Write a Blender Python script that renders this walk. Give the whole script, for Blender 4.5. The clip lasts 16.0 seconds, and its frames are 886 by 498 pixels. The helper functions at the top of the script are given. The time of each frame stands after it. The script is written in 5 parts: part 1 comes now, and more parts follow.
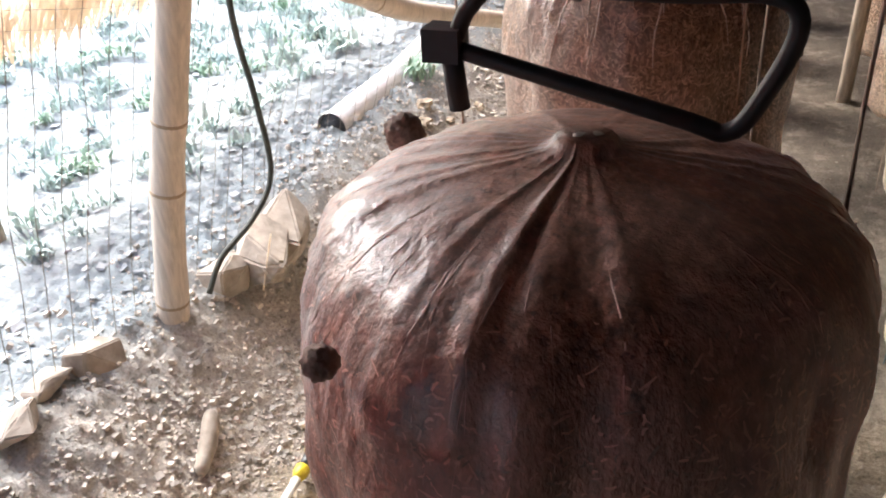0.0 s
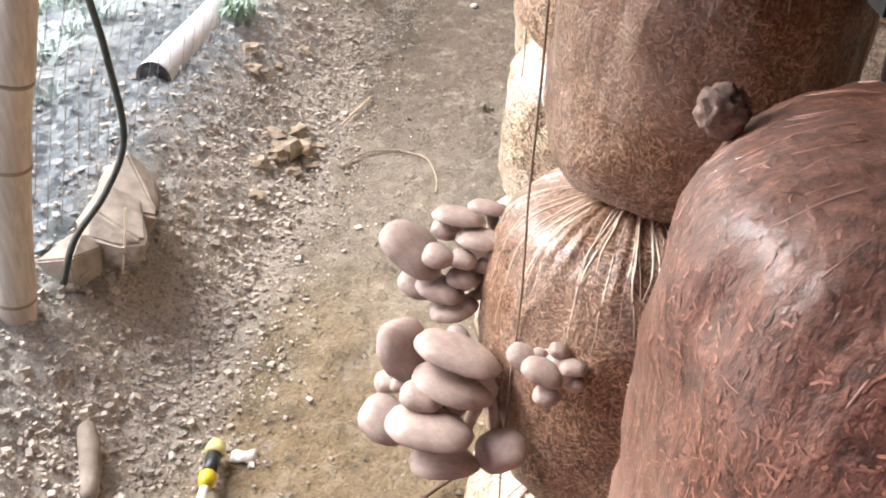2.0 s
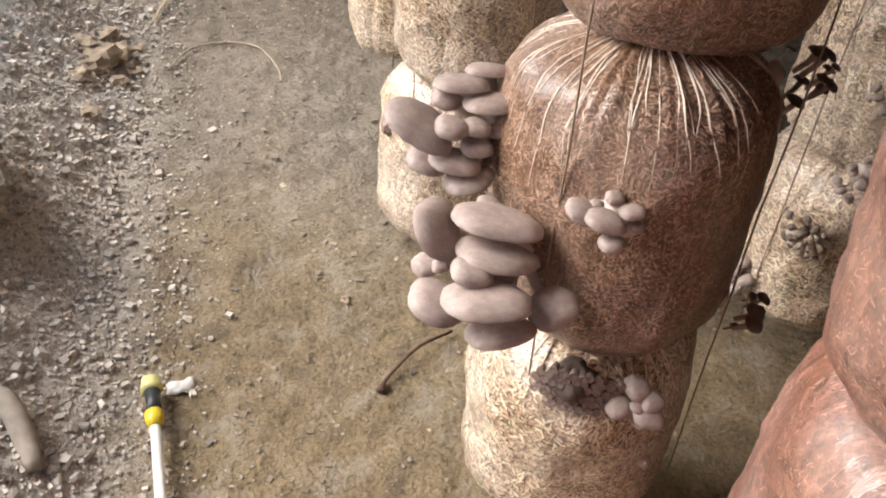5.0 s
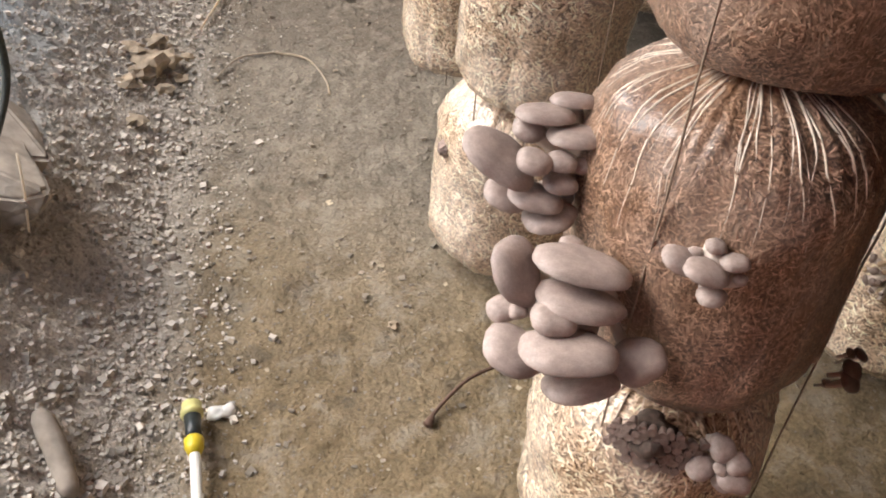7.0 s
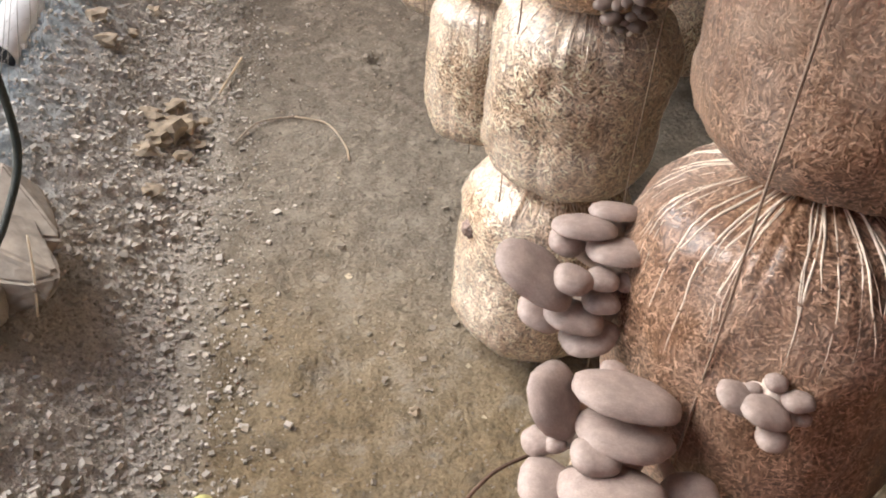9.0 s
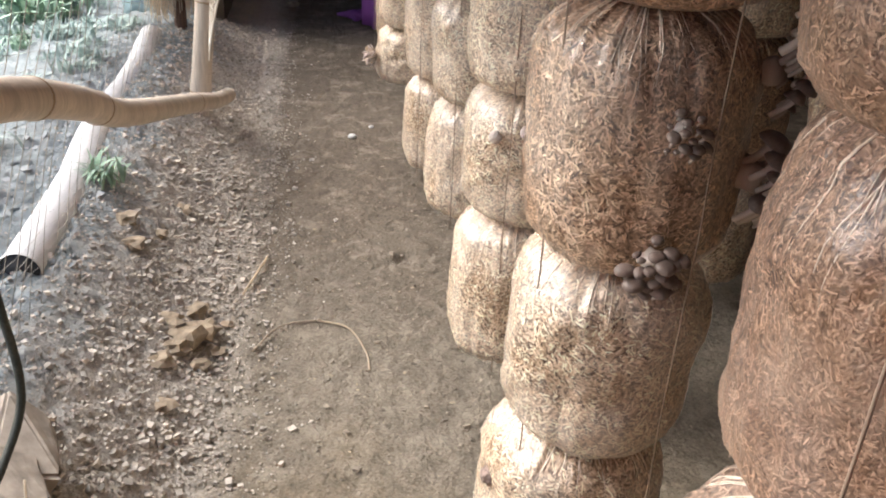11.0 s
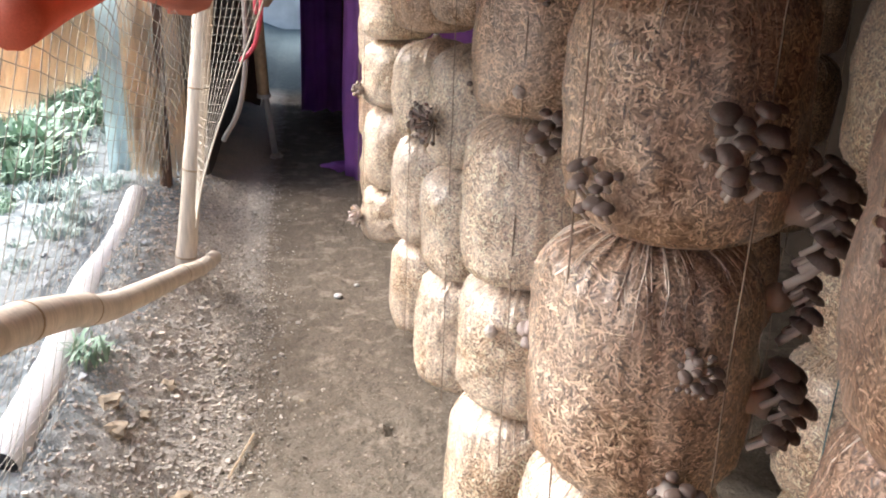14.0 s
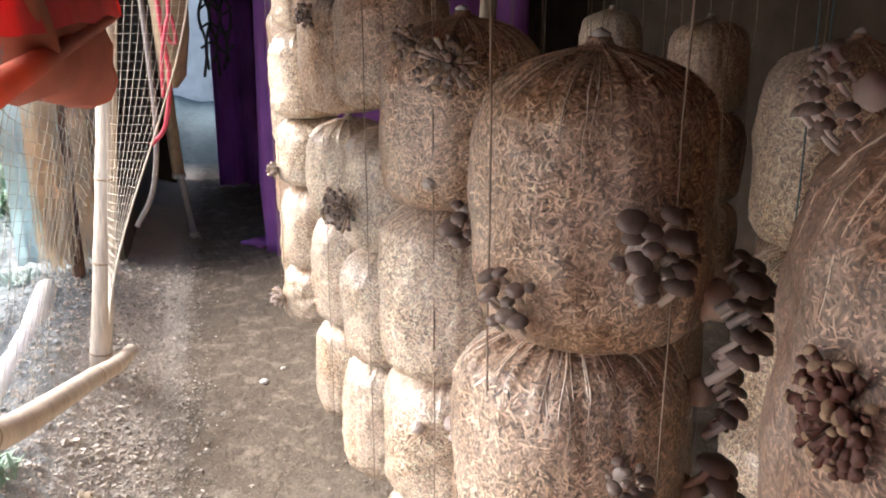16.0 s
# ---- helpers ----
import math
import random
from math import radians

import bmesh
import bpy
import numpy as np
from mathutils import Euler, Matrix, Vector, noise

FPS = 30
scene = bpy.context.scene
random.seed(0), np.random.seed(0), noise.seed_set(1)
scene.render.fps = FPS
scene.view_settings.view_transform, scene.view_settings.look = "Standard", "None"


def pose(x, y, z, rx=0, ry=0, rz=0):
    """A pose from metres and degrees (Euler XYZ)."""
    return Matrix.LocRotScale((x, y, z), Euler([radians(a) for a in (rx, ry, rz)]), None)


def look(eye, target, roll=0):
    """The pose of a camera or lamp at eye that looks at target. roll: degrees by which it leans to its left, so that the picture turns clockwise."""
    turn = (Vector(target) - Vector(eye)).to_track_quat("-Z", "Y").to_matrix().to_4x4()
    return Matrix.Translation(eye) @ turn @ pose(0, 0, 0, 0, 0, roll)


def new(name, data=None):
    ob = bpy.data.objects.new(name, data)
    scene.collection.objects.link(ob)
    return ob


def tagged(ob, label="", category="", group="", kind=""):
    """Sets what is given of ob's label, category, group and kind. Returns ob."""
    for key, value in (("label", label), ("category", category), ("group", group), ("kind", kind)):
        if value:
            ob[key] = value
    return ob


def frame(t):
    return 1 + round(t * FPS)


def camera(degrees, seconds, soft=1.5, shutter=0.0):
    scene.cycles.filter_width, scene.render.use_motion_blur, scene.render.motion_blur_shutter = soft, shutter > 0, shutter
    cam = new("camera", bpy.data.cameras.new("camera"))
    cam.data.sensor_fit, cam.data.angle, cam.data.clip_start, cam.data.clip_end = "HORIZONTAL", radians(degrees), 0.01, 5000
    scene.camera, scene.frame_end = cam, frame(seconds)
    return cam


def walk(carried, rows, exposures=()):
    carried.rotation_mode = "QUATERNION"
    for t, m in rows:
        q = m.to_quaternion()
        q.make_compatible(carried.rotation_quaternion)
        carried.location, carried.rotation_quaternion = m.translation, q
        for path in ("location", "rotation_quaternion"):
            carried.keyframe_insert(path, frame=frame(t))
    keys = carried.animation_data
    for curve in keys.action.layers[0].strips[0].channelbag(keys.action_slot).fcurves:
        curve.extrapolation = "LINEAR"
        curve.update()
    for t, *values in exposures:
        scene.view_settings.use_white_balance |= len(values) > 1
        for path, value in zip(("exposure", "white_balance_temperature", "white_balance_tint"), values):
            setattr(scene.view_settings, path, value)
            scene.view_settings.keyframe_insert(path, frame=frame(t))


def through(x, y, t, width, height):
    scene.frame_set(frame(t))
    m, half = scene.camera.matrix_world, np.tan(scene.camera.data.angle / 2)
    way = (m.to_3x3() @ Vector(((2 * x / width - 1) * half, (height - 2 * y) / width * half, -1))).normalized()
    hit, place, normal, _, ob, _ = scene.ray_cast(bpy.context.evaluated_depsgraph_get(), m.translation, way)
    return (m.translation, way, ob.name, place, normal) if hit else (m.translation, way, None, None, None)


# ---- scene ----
cam = camera(53.68, 16.0, soft=1.9)
PATH = [
    (0, look((0.429, -3.117, 1.446), (0.0927, -2.3193, 0.9454), -3.52)),
    (0.5, look((0.310, -3.116, 1.426), (0.0316, -2.3159, 0.8945), -2.50)),
    (1, look((0.193, -3.109, 1.420), (0.0249, -2.2882, 0.8741), 0.16)),
    (1.5, look((0.131, -3.092, 1.412), (0.0392, -2.2652, 0.8573), 2.19)),
    (2, look((0.073, -3.030, 1.402), (0.0079, -2.2042, 0.8413), 2.24)),
    (2.5, look((0.011, -2.980, 1.388), (0.0461, -2.1503, 0.8314), 2.41)),
    (3, look((-0.021, -2.972, 1.374), (0.0630, -2.1488, 0.8117), 1.70)),
    (3.5, look((-0.105, -2.975, 1.380), (0.0316, -2.1818, 0.7864), 2.12)),
    (4, look((-0.169, -2.992, 1.369), (0.0237, -2.2451, 0.7321), 3.86)),
    (4.2, look((-0.189, -3.004, 1.364), (0.0149, -2.2667, 0.7198), 4.19)),
    (6.3, look((-0.259, -2.936, 1.351), (-0.0901, -2.2028, 0.6924), 3.80)),
    (6.5, look((-0.267, -2.927, 1.347), (-0.0987, -2.1893, 0.6929), 4.07)),
    (7, look((-0.270, -2.901, 1.330), (-0.1037, -2.1572, 0.6834), 4.55)),
    (7.5, look((-0.267, -2.874, 1.317), (-0.1126, -2.1249, 0.6730), 4.16)),
    (8, look((-0.267, -2.839, 1.316), (-0.1158, -2.0845, 0.6775), 4.02)),
    (8.2, look((-0.268, -2.828, 1.320), (-0.1165, -2.0690, 0.6870), 4.02)),
    (10.3, look((-0.262, -2.695, 1.423), (-0.1189, -1.8640, 0.8852), 2.78)),
    (10.5, look((-0.251, -2.674, 1.437), (-0.1116, -1.8284, 0.9206), 2.65)),
    (11, look((-0.228, -2.647, 1.458), (-0.1076, -1.7735, 0.9858), 2.85)),
    (11.5, look((-0.232, -2.618, 1.496), (-0.1237, -1.7231, 1.0632), 2.36)),
    (12, look((-0.247, -2.600, 1.516), (-0.1391, -1.6958, 1.1022), 2.00)),
    (12.5, look((-0.251, -2.579, 1.530), (-0.1434, -1.6704, 1.1270), 1.88)),
    (13, look((-0.258, -2.561, 1.544), (-0.1490, -1.6453, 1.1568), 1.87)),
    (13.5, look((-0.257, -2.555, 1.566), (-0.1274, -1.6322, 1.2033), 2.10)),
    (14, look((-0.257, -2.554, 1.587), (-0.1109, -1.6262, 1.2444), 2.17)),
    (14.5, look((-0.256, -2.543, 1.610), (-0.1039, -1.6094, 1.2854), 1.07)),
    (15, look((-0.249, -2.525, 1.629), (-0.0816, -1.5867, 1.3260), 0.25)),
    (15.5, look((-0.235, -2.507, 1.641), (-0.0370, -1.5694, 1.3539), -0.19)),
    (16, look((-0.218, -2.491, 1.647), (0.0082, -1.5585, 1.3662), -0.15)),
]
EXPOSURES = [(0, 2.1, 6200, 12), (1.5, 1.9, 6200, 12), (3, 1.47, 6250, 10), (4, 1.33, 6250, 10), (8, 1.05, 6250, 10), (11, 1.2, 6250, 10), (13, 1.42, 6250, 11), (16, 1.8, 6250, 13)]
walk(cam, PATH, EXPOSURES)

# ---- world and light ----
world = bpy.data.worlds.new("sky")
scene.world = world
world.use_nodes = True
wn = world.node_tree.nodes
sky = wn.new("ShaderNodeTexSky")
sky.sky_type = "NISHITA"
sky.sun_disc = False
sky.sun_elevation = radians(42)
sky.sun_rotation = radians(-65)
sky.air_density = 1.0
sky.dust_density = 4.0
wn["Background"].inputs["Strength"].default_value = 0.15
world.node_tree.links.new(sky.outputs[0], wn["Background"].inputs[0])

sun_data = bpy.data.lights.new("sun", "SUN")
sun_data.energy = 3.4
sun_data.angle = radians(48)
sun_data.color = (1.0, 0.97, 0.94)
sun = new("sun", sun_data)
sun.matrix_world = look((-6, 2.8, 6.0), (0, 0, 0))

# ---- materials ----
def mat(name):
    m = bpy.data.materials.new(name)
    m.use_nodes = True
    return m, m.node_tree, m.node_tree.nodes["Principled BSDF"]


def node(nt, kind, **kw):
    n = nt.nodes.new(kind)
    for k, v in kw.items():
        n.inputs[k].default_value = v
    return n


def ramp(nt, fac, stops):
    n = nt.nodes.new("ShaderNodeValToRGB")
    while len(n.color_ramp.elements) < len(stops):
        n.color_ramp.elements.new(0.5)
    for e, (p, c) in zip(n.color_ramp.elements, stops):
        e.position = p
        e.color = (*c, 1) if len(c) == 3 else c
    nt.links.new(fac, n.inputs[0])
    return n.outputs[0]


def mix(nt, fac, a, b, mode="MIX"):
    n = nt.nodes.new("ShaderNodeMix")
    n.data_type = "RGBA"
    n.blend_type = mode
    for sock, v in ((n.inputs[0], fac), (n.inputs[6], a), (n.inputs[7], b)):
        if isinstance(v, (int, float)):
            sock.default_value = v
        elif isinstance(v, tuple):
            sock.default_value = (*v, 1)
        else:
            nt.links.new(v, sock)
    return n.outputs[2]


def maths(nt, op, a, b):
    n = nt.nodes.new("ShaderNodeMath")
    n.operation = op
    for sock, v in zip(n.inputs, (a, b)):
        if isinstance(v, (int, float)):
            sock.default_value = v
        else:
            nt.links.new(v, sock)
    return n.outputs[0]


def coords(nt, scale=(1, 1, 1), rot=(0, 0, 0), world_space=False, shift=True):
    if world_space:
        out = nt.nodes.new("ShaderNodeNewGeometry").outputs["Position"]
    else:
        out = nt.nodes.new("ShaderNodeTexCoord").outputs["Object"]
        if shift:
            info = nt.nodes.new("ShaderNodeObjectInfo")
            add = nt.nodes.new("ShaderNodeVectorMath")
            add.operation = "ADD"
            mul = nt.nodes.new("ShaderNodeMath")
            mul.operation = "MULTIPLY"
            mul.inputs[1].default_value = 37.0
            nt.links.new(info.outputs["Random"], mul.inputs[0])
            nt.links.new(out, add.inputs[0])
            nt.links.new(mul.outputs[0], add.inputs[1])
            out = add.outputs[0]
    mp = nt.nodes.new("ShaderNodeMapping")
    mp.inputs["Scale"].default_value = scale
    mp.inputs["Rotation"].default_value = rot
    nt.links.new(out, mp.inputs[0])
    return mp.outputs[0]


def tex(nt, vec, scale, detail=4.0, rough=0.55, kind="ShaderNodeTexNoise"):
    n = nt.nodes.new(kind)
    n.inputs["Scale"].default_value = scale
    if kind == "ShaderNodeTexNoise":
        n.inputs["Detail"].default_value = detail
        n.inputs["Roughness"].default_value = rough
    nt.links.new(vec, n.inputs["Vector"])
    return n


def bump(nt, bsdf, height, strength=0.5, dist=0.01, prev=None):
    n = nt.nodes.new("ShaderNodeBump")
    n.inputs["Strength"].default_value = strength
    n.inputs["Distance"].default_value = dist
    nt.links.new(height, n.inputs["Height"])
    if prev is not None:
        nt.links.new(prev, n.inputs["Normal"])
    nt.links.new(n.outputs[0], bsdf.inputs["Normal"])
    return n.outputs[0]


def simple(name, base, rough=0.7, vary=0.25, scale=30.0, bump_s=0.2, metal=0.0, stretch=(1, 1, 1), shift=True):
    m, nt, p = mat(name)
    v = coords(nt, stretch, shift=shift)
    n = tex(nt, v, scale)
    lo = tuple(c * (1 - vary) for c in base)
    hi = tuple(min(1, c * (1 + vary)) for c in base)
    c1 = ramp(nt, n.outputs[0], [(0.3, lo), (0.7, hi)])
    n2 = tex(nt, v, scale * 0.15)
    c2 = ramp(nt, n2.outputs[0], [(0.35, (0.75, 0.75, 0.75)), (0.65, (1.1, 1.1, 1.1))])
    nt.links.new(mix(nt, 0.7, c1, c2, "MULTIPLY"), p.inputs["Base Color"])
    p.inputs["Roughness"].default_value = rough
    p.inputs["Metallic"].default_value = metal
    bump(nt, p, n.outputs[0], bump_s, 0.004)
    return m


def chopped(nt, cell, thin, long, seed):
    """Short straws lying in random directions: each small cell turns its own stripes."""
    v = coords(nt)
    off = nt.nodes.new("ShaderNodeVectorMath")
    off.operation = "ADD"
    off.inputs[1].default_value = (seed, seed * 1.7, seed * 0.6)
    nt.links.new(v, off.inputs[0])
    warp = tex(nt, off.outputs[0], 30, 2)
    wv = nt.nodes.new("ShaderNodeVectorMath")
    wv.operation = "MULTIPLY_ADD"
    wv.inputs[1].default_value = (0.02, 0.02, 0.02)
    nt.links.new(warp.outputs["Color"], wv.inputs[0])
    nt.links.new(off.outputs[0], wv.inputs[2])
    vo = nt.nodes.new("ShaderNodeTexVoronoi")
    vo.inputs["Scale"].default_value = cell
    nt.links.new(wv.outputs[0], vo.inputs["Vector"])
    turn = nt.nodes.new("ShaderNodeVectorMath")
    turn.operation = "SCALE"
    turn.inputs["Scale"].default_value = 6.28
    nt.links.new(vo.outputs["Color"], turn.inputs[0])
    rot = nt.nodes.new("ShaderNodeVectorRotate")
    rot.rotation_type = "EULER_XYZ"
    nt.links.new(off.outputs[0], rot.inputs["Vector"])
    nt.links.new(turn.outputs[0], rot.inputs["Rotation"])
    mp = nt.nodes.new("ShaderNodeMapping")
    mp.inputs["Scale"].default_value = (thin, long, thin)
    nt.links.new(rot.outputs[0], mp.inputs[0])
    return tex(nt, mp.outputs[0], 1.0, 1.0, 0.5).outputs[0]


def milky(nt, c, pale, lo, hi, amount=0.55):
    """White growth under the film, in soft patches."""
    big = tex(nt, coords(nt), 5.0, 4, 0.6).outputs[0]
    cloud = ramp(nt, big, [(lo, (0, 0, 0)), (hi, (1, 1, 1))])
    return mix(nt, maths(nt, "MULTIPLY", cloud, amount), c, pale)


def soaked(nt, c, amount):
    """Darker, rusty wet straw in a few broad patches."""
    wet = tex(nt, coords(nt), 6.5, 3, 0.55).outputs[0]
    return mix(nt, ramp(nt, wet, [(0.54, (0, 0, 0)), (0.70, (1.6 * amount, 1.6 * amount, 1.6 * amount))]), c, mix(nt, 1.0, c, (0.50, 0.37, 0.29), "MULTIPLY"))


def film_gloss(nt, p):
    """The crinkled clear film over the straw, which catches the light in small glints."""
    p.inputs["Coat Weight"].default_value = 0.85
    p.inputs["Coat Roughness"].default_value = 0.31
    b = nt.nodes.new("ShaderNodeBump")
    b.inputs["Strength"].default_value = 0.5
    b.inputs["Distance"].default_value = 0.006
    nt.links.new(tex(nt, coords(nt, (55, 55, 30)), 1.0, 4, 0.6).outputs[0], b.inputs["Height"])
    nt.links.new(b.outputs[0], p.inputs["Coat Normal"])


def straw_bag(name, light, mid, dark, pale, lo, hi, rusty, fine=1.0):
    """Packed straw behind clear film: the bed between the larger straws."""
    m, nt, p = mat(name)
    f1 = chopped(nt, 30 * fine, 210 * fine, 45 * fine, 0.0) if fine < 2 else tex(nt, coords(nt, (1, 1, 0.6)), 95, 4, 0.7).outputs[0]
    f3 = tex(nt, coords(nt), 170, 3, 0.6).outputs[0]
    c = ramp(nt, f1, [(0.33, dark), (0.42, tuple(0.5 * x for x in mid)), (0.54, tuple(0.85 * x for x in mid)), (0.67, light)])
    c = mix(nt, ramp(nt, f3, [(0.30, (0.9, 0.9, 0.9)), (0.40, (0, 0, 0))]), c, dark)
    rust = tex(nt, coords(nt), 4.0, 4).outputs[0]
    c = mix(nt, ramp(nt, rust, [(0.48, (0, 0, 0)), (0.68, (rusty, rusty, rusty))]), c, (0.36, 0.17, 0.055))
    c = milky(nt, c, pale, lo, hi, 0.30)
    c = soaked(nt, c, rusty)
    nt.links.new(c, p.inputs["Base Color"])
    p.inputs["Roughness"].default_value = 0.6
    b1 = bump(nt, p, f1, 0.5, 0.004)
    crease = tex(nt, coords(nt, (26, 26, 11)), 1.0, 5, 0.65).outputs[0]
    bump(nt, p, crease, 0.55, 0.012, b1)
    film_gloss(nt, p)
    return m


def straws(name, light, mid, dark, pale, lo, hi, rusty):
    """Single straws pressed against the film, each with its own tone."""
    m, nt, p = mat(name)
    g = nt.nodes.new("ShaderNodeNewGeometry")
    hot = tuple(min(1, x * y) for x, y in zip(light, (1.32, 1.32, 1.30)))
    c = ramp(nt, g.outputs["Random Per Island"], [(0.0, dark), (0.10, dark), (0.12, tuple(0.55 * x for x in mid)), (0.36, mid), (0.62, light), (0.86, hot), (1.0, tuple(min(1, 1.15 * x) for x in hot))])
    rust = tex(nt, coords(nt), 4.0, 4).outputs[0]
    c = mix(nt, ramp(nt, rust, [(0.48, (0, 0, 0)), (0.68, (rusty, rusty, rusty))]), c, (0.46, 0.25, 0.09))
    c = milky(nt, c, pale, lo, hi, 0.35)
    c = soaked(nt, c, rusty)
    nt.links.new(c, p.inputs["Base Color"])
    p.inputs["Roughness"].default_value = 0.45
    film_gloss(nt, p)
    bump(nt, p, tex(nt, coords(nt), 260, 3).outputs[0], 0.4, 0.002)
    return m


PALE_SET = ((0.88, 0.705, 0.52), (0.66, 0.465, 0.295), (0.11, 0.055, 0.03), (0.90, 0.82, 0.72), 0.37, 0.56, 0.14)
BROWN_SET = ((0.74, 0.535, 0.37), (0.49, 0.305, 0.18), (0.08, 0.04, 0.022), (0.80, 0.70, 0.59), 0.41, 0.61, 0.36)
# red set also holds the reddish light that falls on the nearest bags
RED_SET = ((0.49, 0.24, 0.17), (0.335, 0.142, 0.094), (0.06, 0.024, 0.016), (0.58, 0.45, 0.395), 0.41, 0.61, 0.22)
RUSSET_SET = ((0.51, 0.34, 0.24), (0.30, 0.176, 0.113), (0.05, 0.022, 0.014), (0.64, 0.52, 0.43), 0.44, 0.64, 0.36)
M_BAG4, M_BIT4 = straw_bag("straw_russet", *RUSSET_SET, 1.4), straws("loose_straw_russet", *RUSSET_SET)
M_BAG, M_BAG2, M_BAG3 = straw_bag("straw_pale", *PALE_SET), straw_bag("straw_brown", *BROWN_SET), straw_bag("straw_red", *RED_SET, 2.0)
M_BIT, M_BIT2, M_BIT3 = straws("loose_straw_pale", *PALE_SET), straws("loose_straw_brown", *BROWN_SET), straws("loose_straw_red", *RED_SET)
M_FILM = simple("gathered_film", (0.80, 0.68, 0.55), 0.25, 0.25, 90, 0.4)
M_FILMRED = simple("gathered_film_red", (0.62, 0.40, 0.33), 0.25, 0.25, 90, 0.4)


def ground_material():
    m, nt, p = mat("trodden_earth")
    v = coords(nt, world_space=True)
    geo = nt.nodes.new("ShaderNodeNewGeometry")
    sep = nt.nodes.new("ShaderNodeSeparateXYZ")
    nt.links.new(geo.outputs["Position"], sep.inputs[0])
    fine = tex(nt, v, 120, 6, 0.7).outputs[0]
    mid = tex(nt, v, 14, 5, 0.6).outputs[0]
    big = tex(nt, v, 1.6, 4).outputs[0]
    dry = ramp(nt, mid, [(0.3, (0.195, 0.165, 0.125)), (0.55, (0.245, 0.208, 0.158)), (0.75, (0.31, 0.27, 0.21))])
    ochre = ramp(nt, mid, [(0.3, (0.19, 0.135, 0.065)), (0.6, (0.265, 0.195, 0.105)), (0.8, (0.32, 0.25, 0.155))])
    darker = ramp(nt, mid, [(0.3, (0.125, 0.098, 0.070)), (0.6, (0.165, 0.132, 0.097)), (0.8, (0.22, 0.18, 0.135))])
    # an ochre stain in the trodden middle, and darker brown earth further down the aisle
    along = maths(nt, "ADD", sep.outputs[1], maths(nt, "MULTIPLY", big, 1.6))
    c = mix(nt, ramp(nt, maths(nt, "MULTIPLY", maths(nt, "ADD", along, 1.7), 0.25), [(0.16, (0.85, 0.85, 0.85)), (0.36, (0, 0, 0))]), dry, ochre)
    c = mix(nt, ramp(nt, maths(nt, "MULTIPLY", maths(nt, "ADD", along, 0.4), 0.4), [(0.25, (0, 0, 0)), (0.62, (1, 1, 1))]), c, darker)
    speck = ramp(nt, fine, [(0.33, (0.5, 0.47, 0.44)), (0.48, (1, 1, 1)), (0.72, (1.45, 1.45, 1.45))])
    c = mix(nt, 0.8, c, speck, "MULTIPLY")
    scuff = tex(nt, v, 7, 6, 0.7).outputs[0]
    c = mix(nt, ramp(nt, scuff, [(0.52, (0, 0, 0)), (0.62, (0.6, 0.6, 0.6))]), c, (0.32, 0.275, 0.212))
    c = mix(nt, ramp(nt, scuff, [(0.34, (0.55, 0.55, 0.55)), (0.43, (0, 0, 0))]), c, (0.15, 0.12, 0.085))
    # dry pale bank
    bank = ramp(nt, maths(nt, "ADD", maths(nt, "MULTIPLY", sep.outputs[0], -1.0), maths(nt, "MULTIPLY", mid, 0.15)), [(0.54, (0, 0, 0)), (0.70, (0.85, 0.85, 0.85))])
    c = mix(nt, bank, c, mix(nt, 0.8, (0.60, 0.545, 0.475), speck, "MULTIPLY"))
    # pale dusty crust outside the netting
    crust = ramp(nt, mid, [(0.3, (0.23, 0.265, 0.27)), (0.7, (0.33, 0.37, 0.375))])
    edge = maths(nt, "ADD", sep.outputs[0], maths(nt, "MULTIPLY", tex(nt, v, 5, 4).outputs[0], 0.45))
    out = ramp(nt, maths(nt, "ADD", maths(nt, "MULTIPLY", edge, -1.0), 0.0), [(0.55, (0, 0, 0)), (0.78, (1, 1, 1))])
    c = mix(nt, out, c, crust)
    # past the doorway, shade and bluish sky tint are put into the earth colour
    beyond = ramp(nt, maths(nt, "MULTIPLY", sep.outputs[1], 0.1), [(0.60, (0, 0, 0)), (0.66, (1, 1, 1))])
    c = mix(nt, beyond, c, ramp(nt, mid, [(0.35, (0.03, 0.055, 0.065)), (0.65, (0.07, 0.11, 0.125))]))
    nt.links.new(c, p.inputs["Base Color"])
    p.inputs["Roughness"].default_value = 0.92
    b0 = bump(nt, p, tex(nt, coords(nt, (1.0, 0.55, 1.0), (0, 0, 0.5), world_space=True), 16, 5, 0.6).outputs[0], 0.55, 0.03)
    b1 = bump(nt, p, tex(nt, v, 38, 5, 0.65).outputs[0], 0.9, 0.02, b0)
    bump(nt, p, fine, 0.8, 0.007, b1)
    return m


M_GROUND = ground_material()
M_CLOD = simple("crumbly_soil", (0.36, 0.31, 0.25), 0.95, 0.35, 60, 0.7, shift=False)
M_CLOD2 = simple("tan_soil", (0.34, 0.27, 0.19), 0.95, 0.3, 40, 0.7)
M_STONE = simple("mud_brick", (0.34, 0.29, 0.235), 0.9, 0.3, 25, 0.7)
M_BAMBOO = simple("bamboo", (0.61, 0.52, 0.42), 0.5, 0.18, 18, 0.15, stretch=(6, 6, 0.6))
M_NODE = simple("bamboo_node", (0.36, 0.26, 0.16), 0.6, 0.2)
M_WOOD = simple("grey_wood", (0.40, 0.33, 0.25), 0.8, 0.3, 20, 0.5, stretch=(5, 5, 0.4))
M_DARKWOOD = simple("dark_wood", (0.13, 0.075, 0.05), 0.8, 0.3, 20, 0.5, stretch=(5, 5, 0.4))
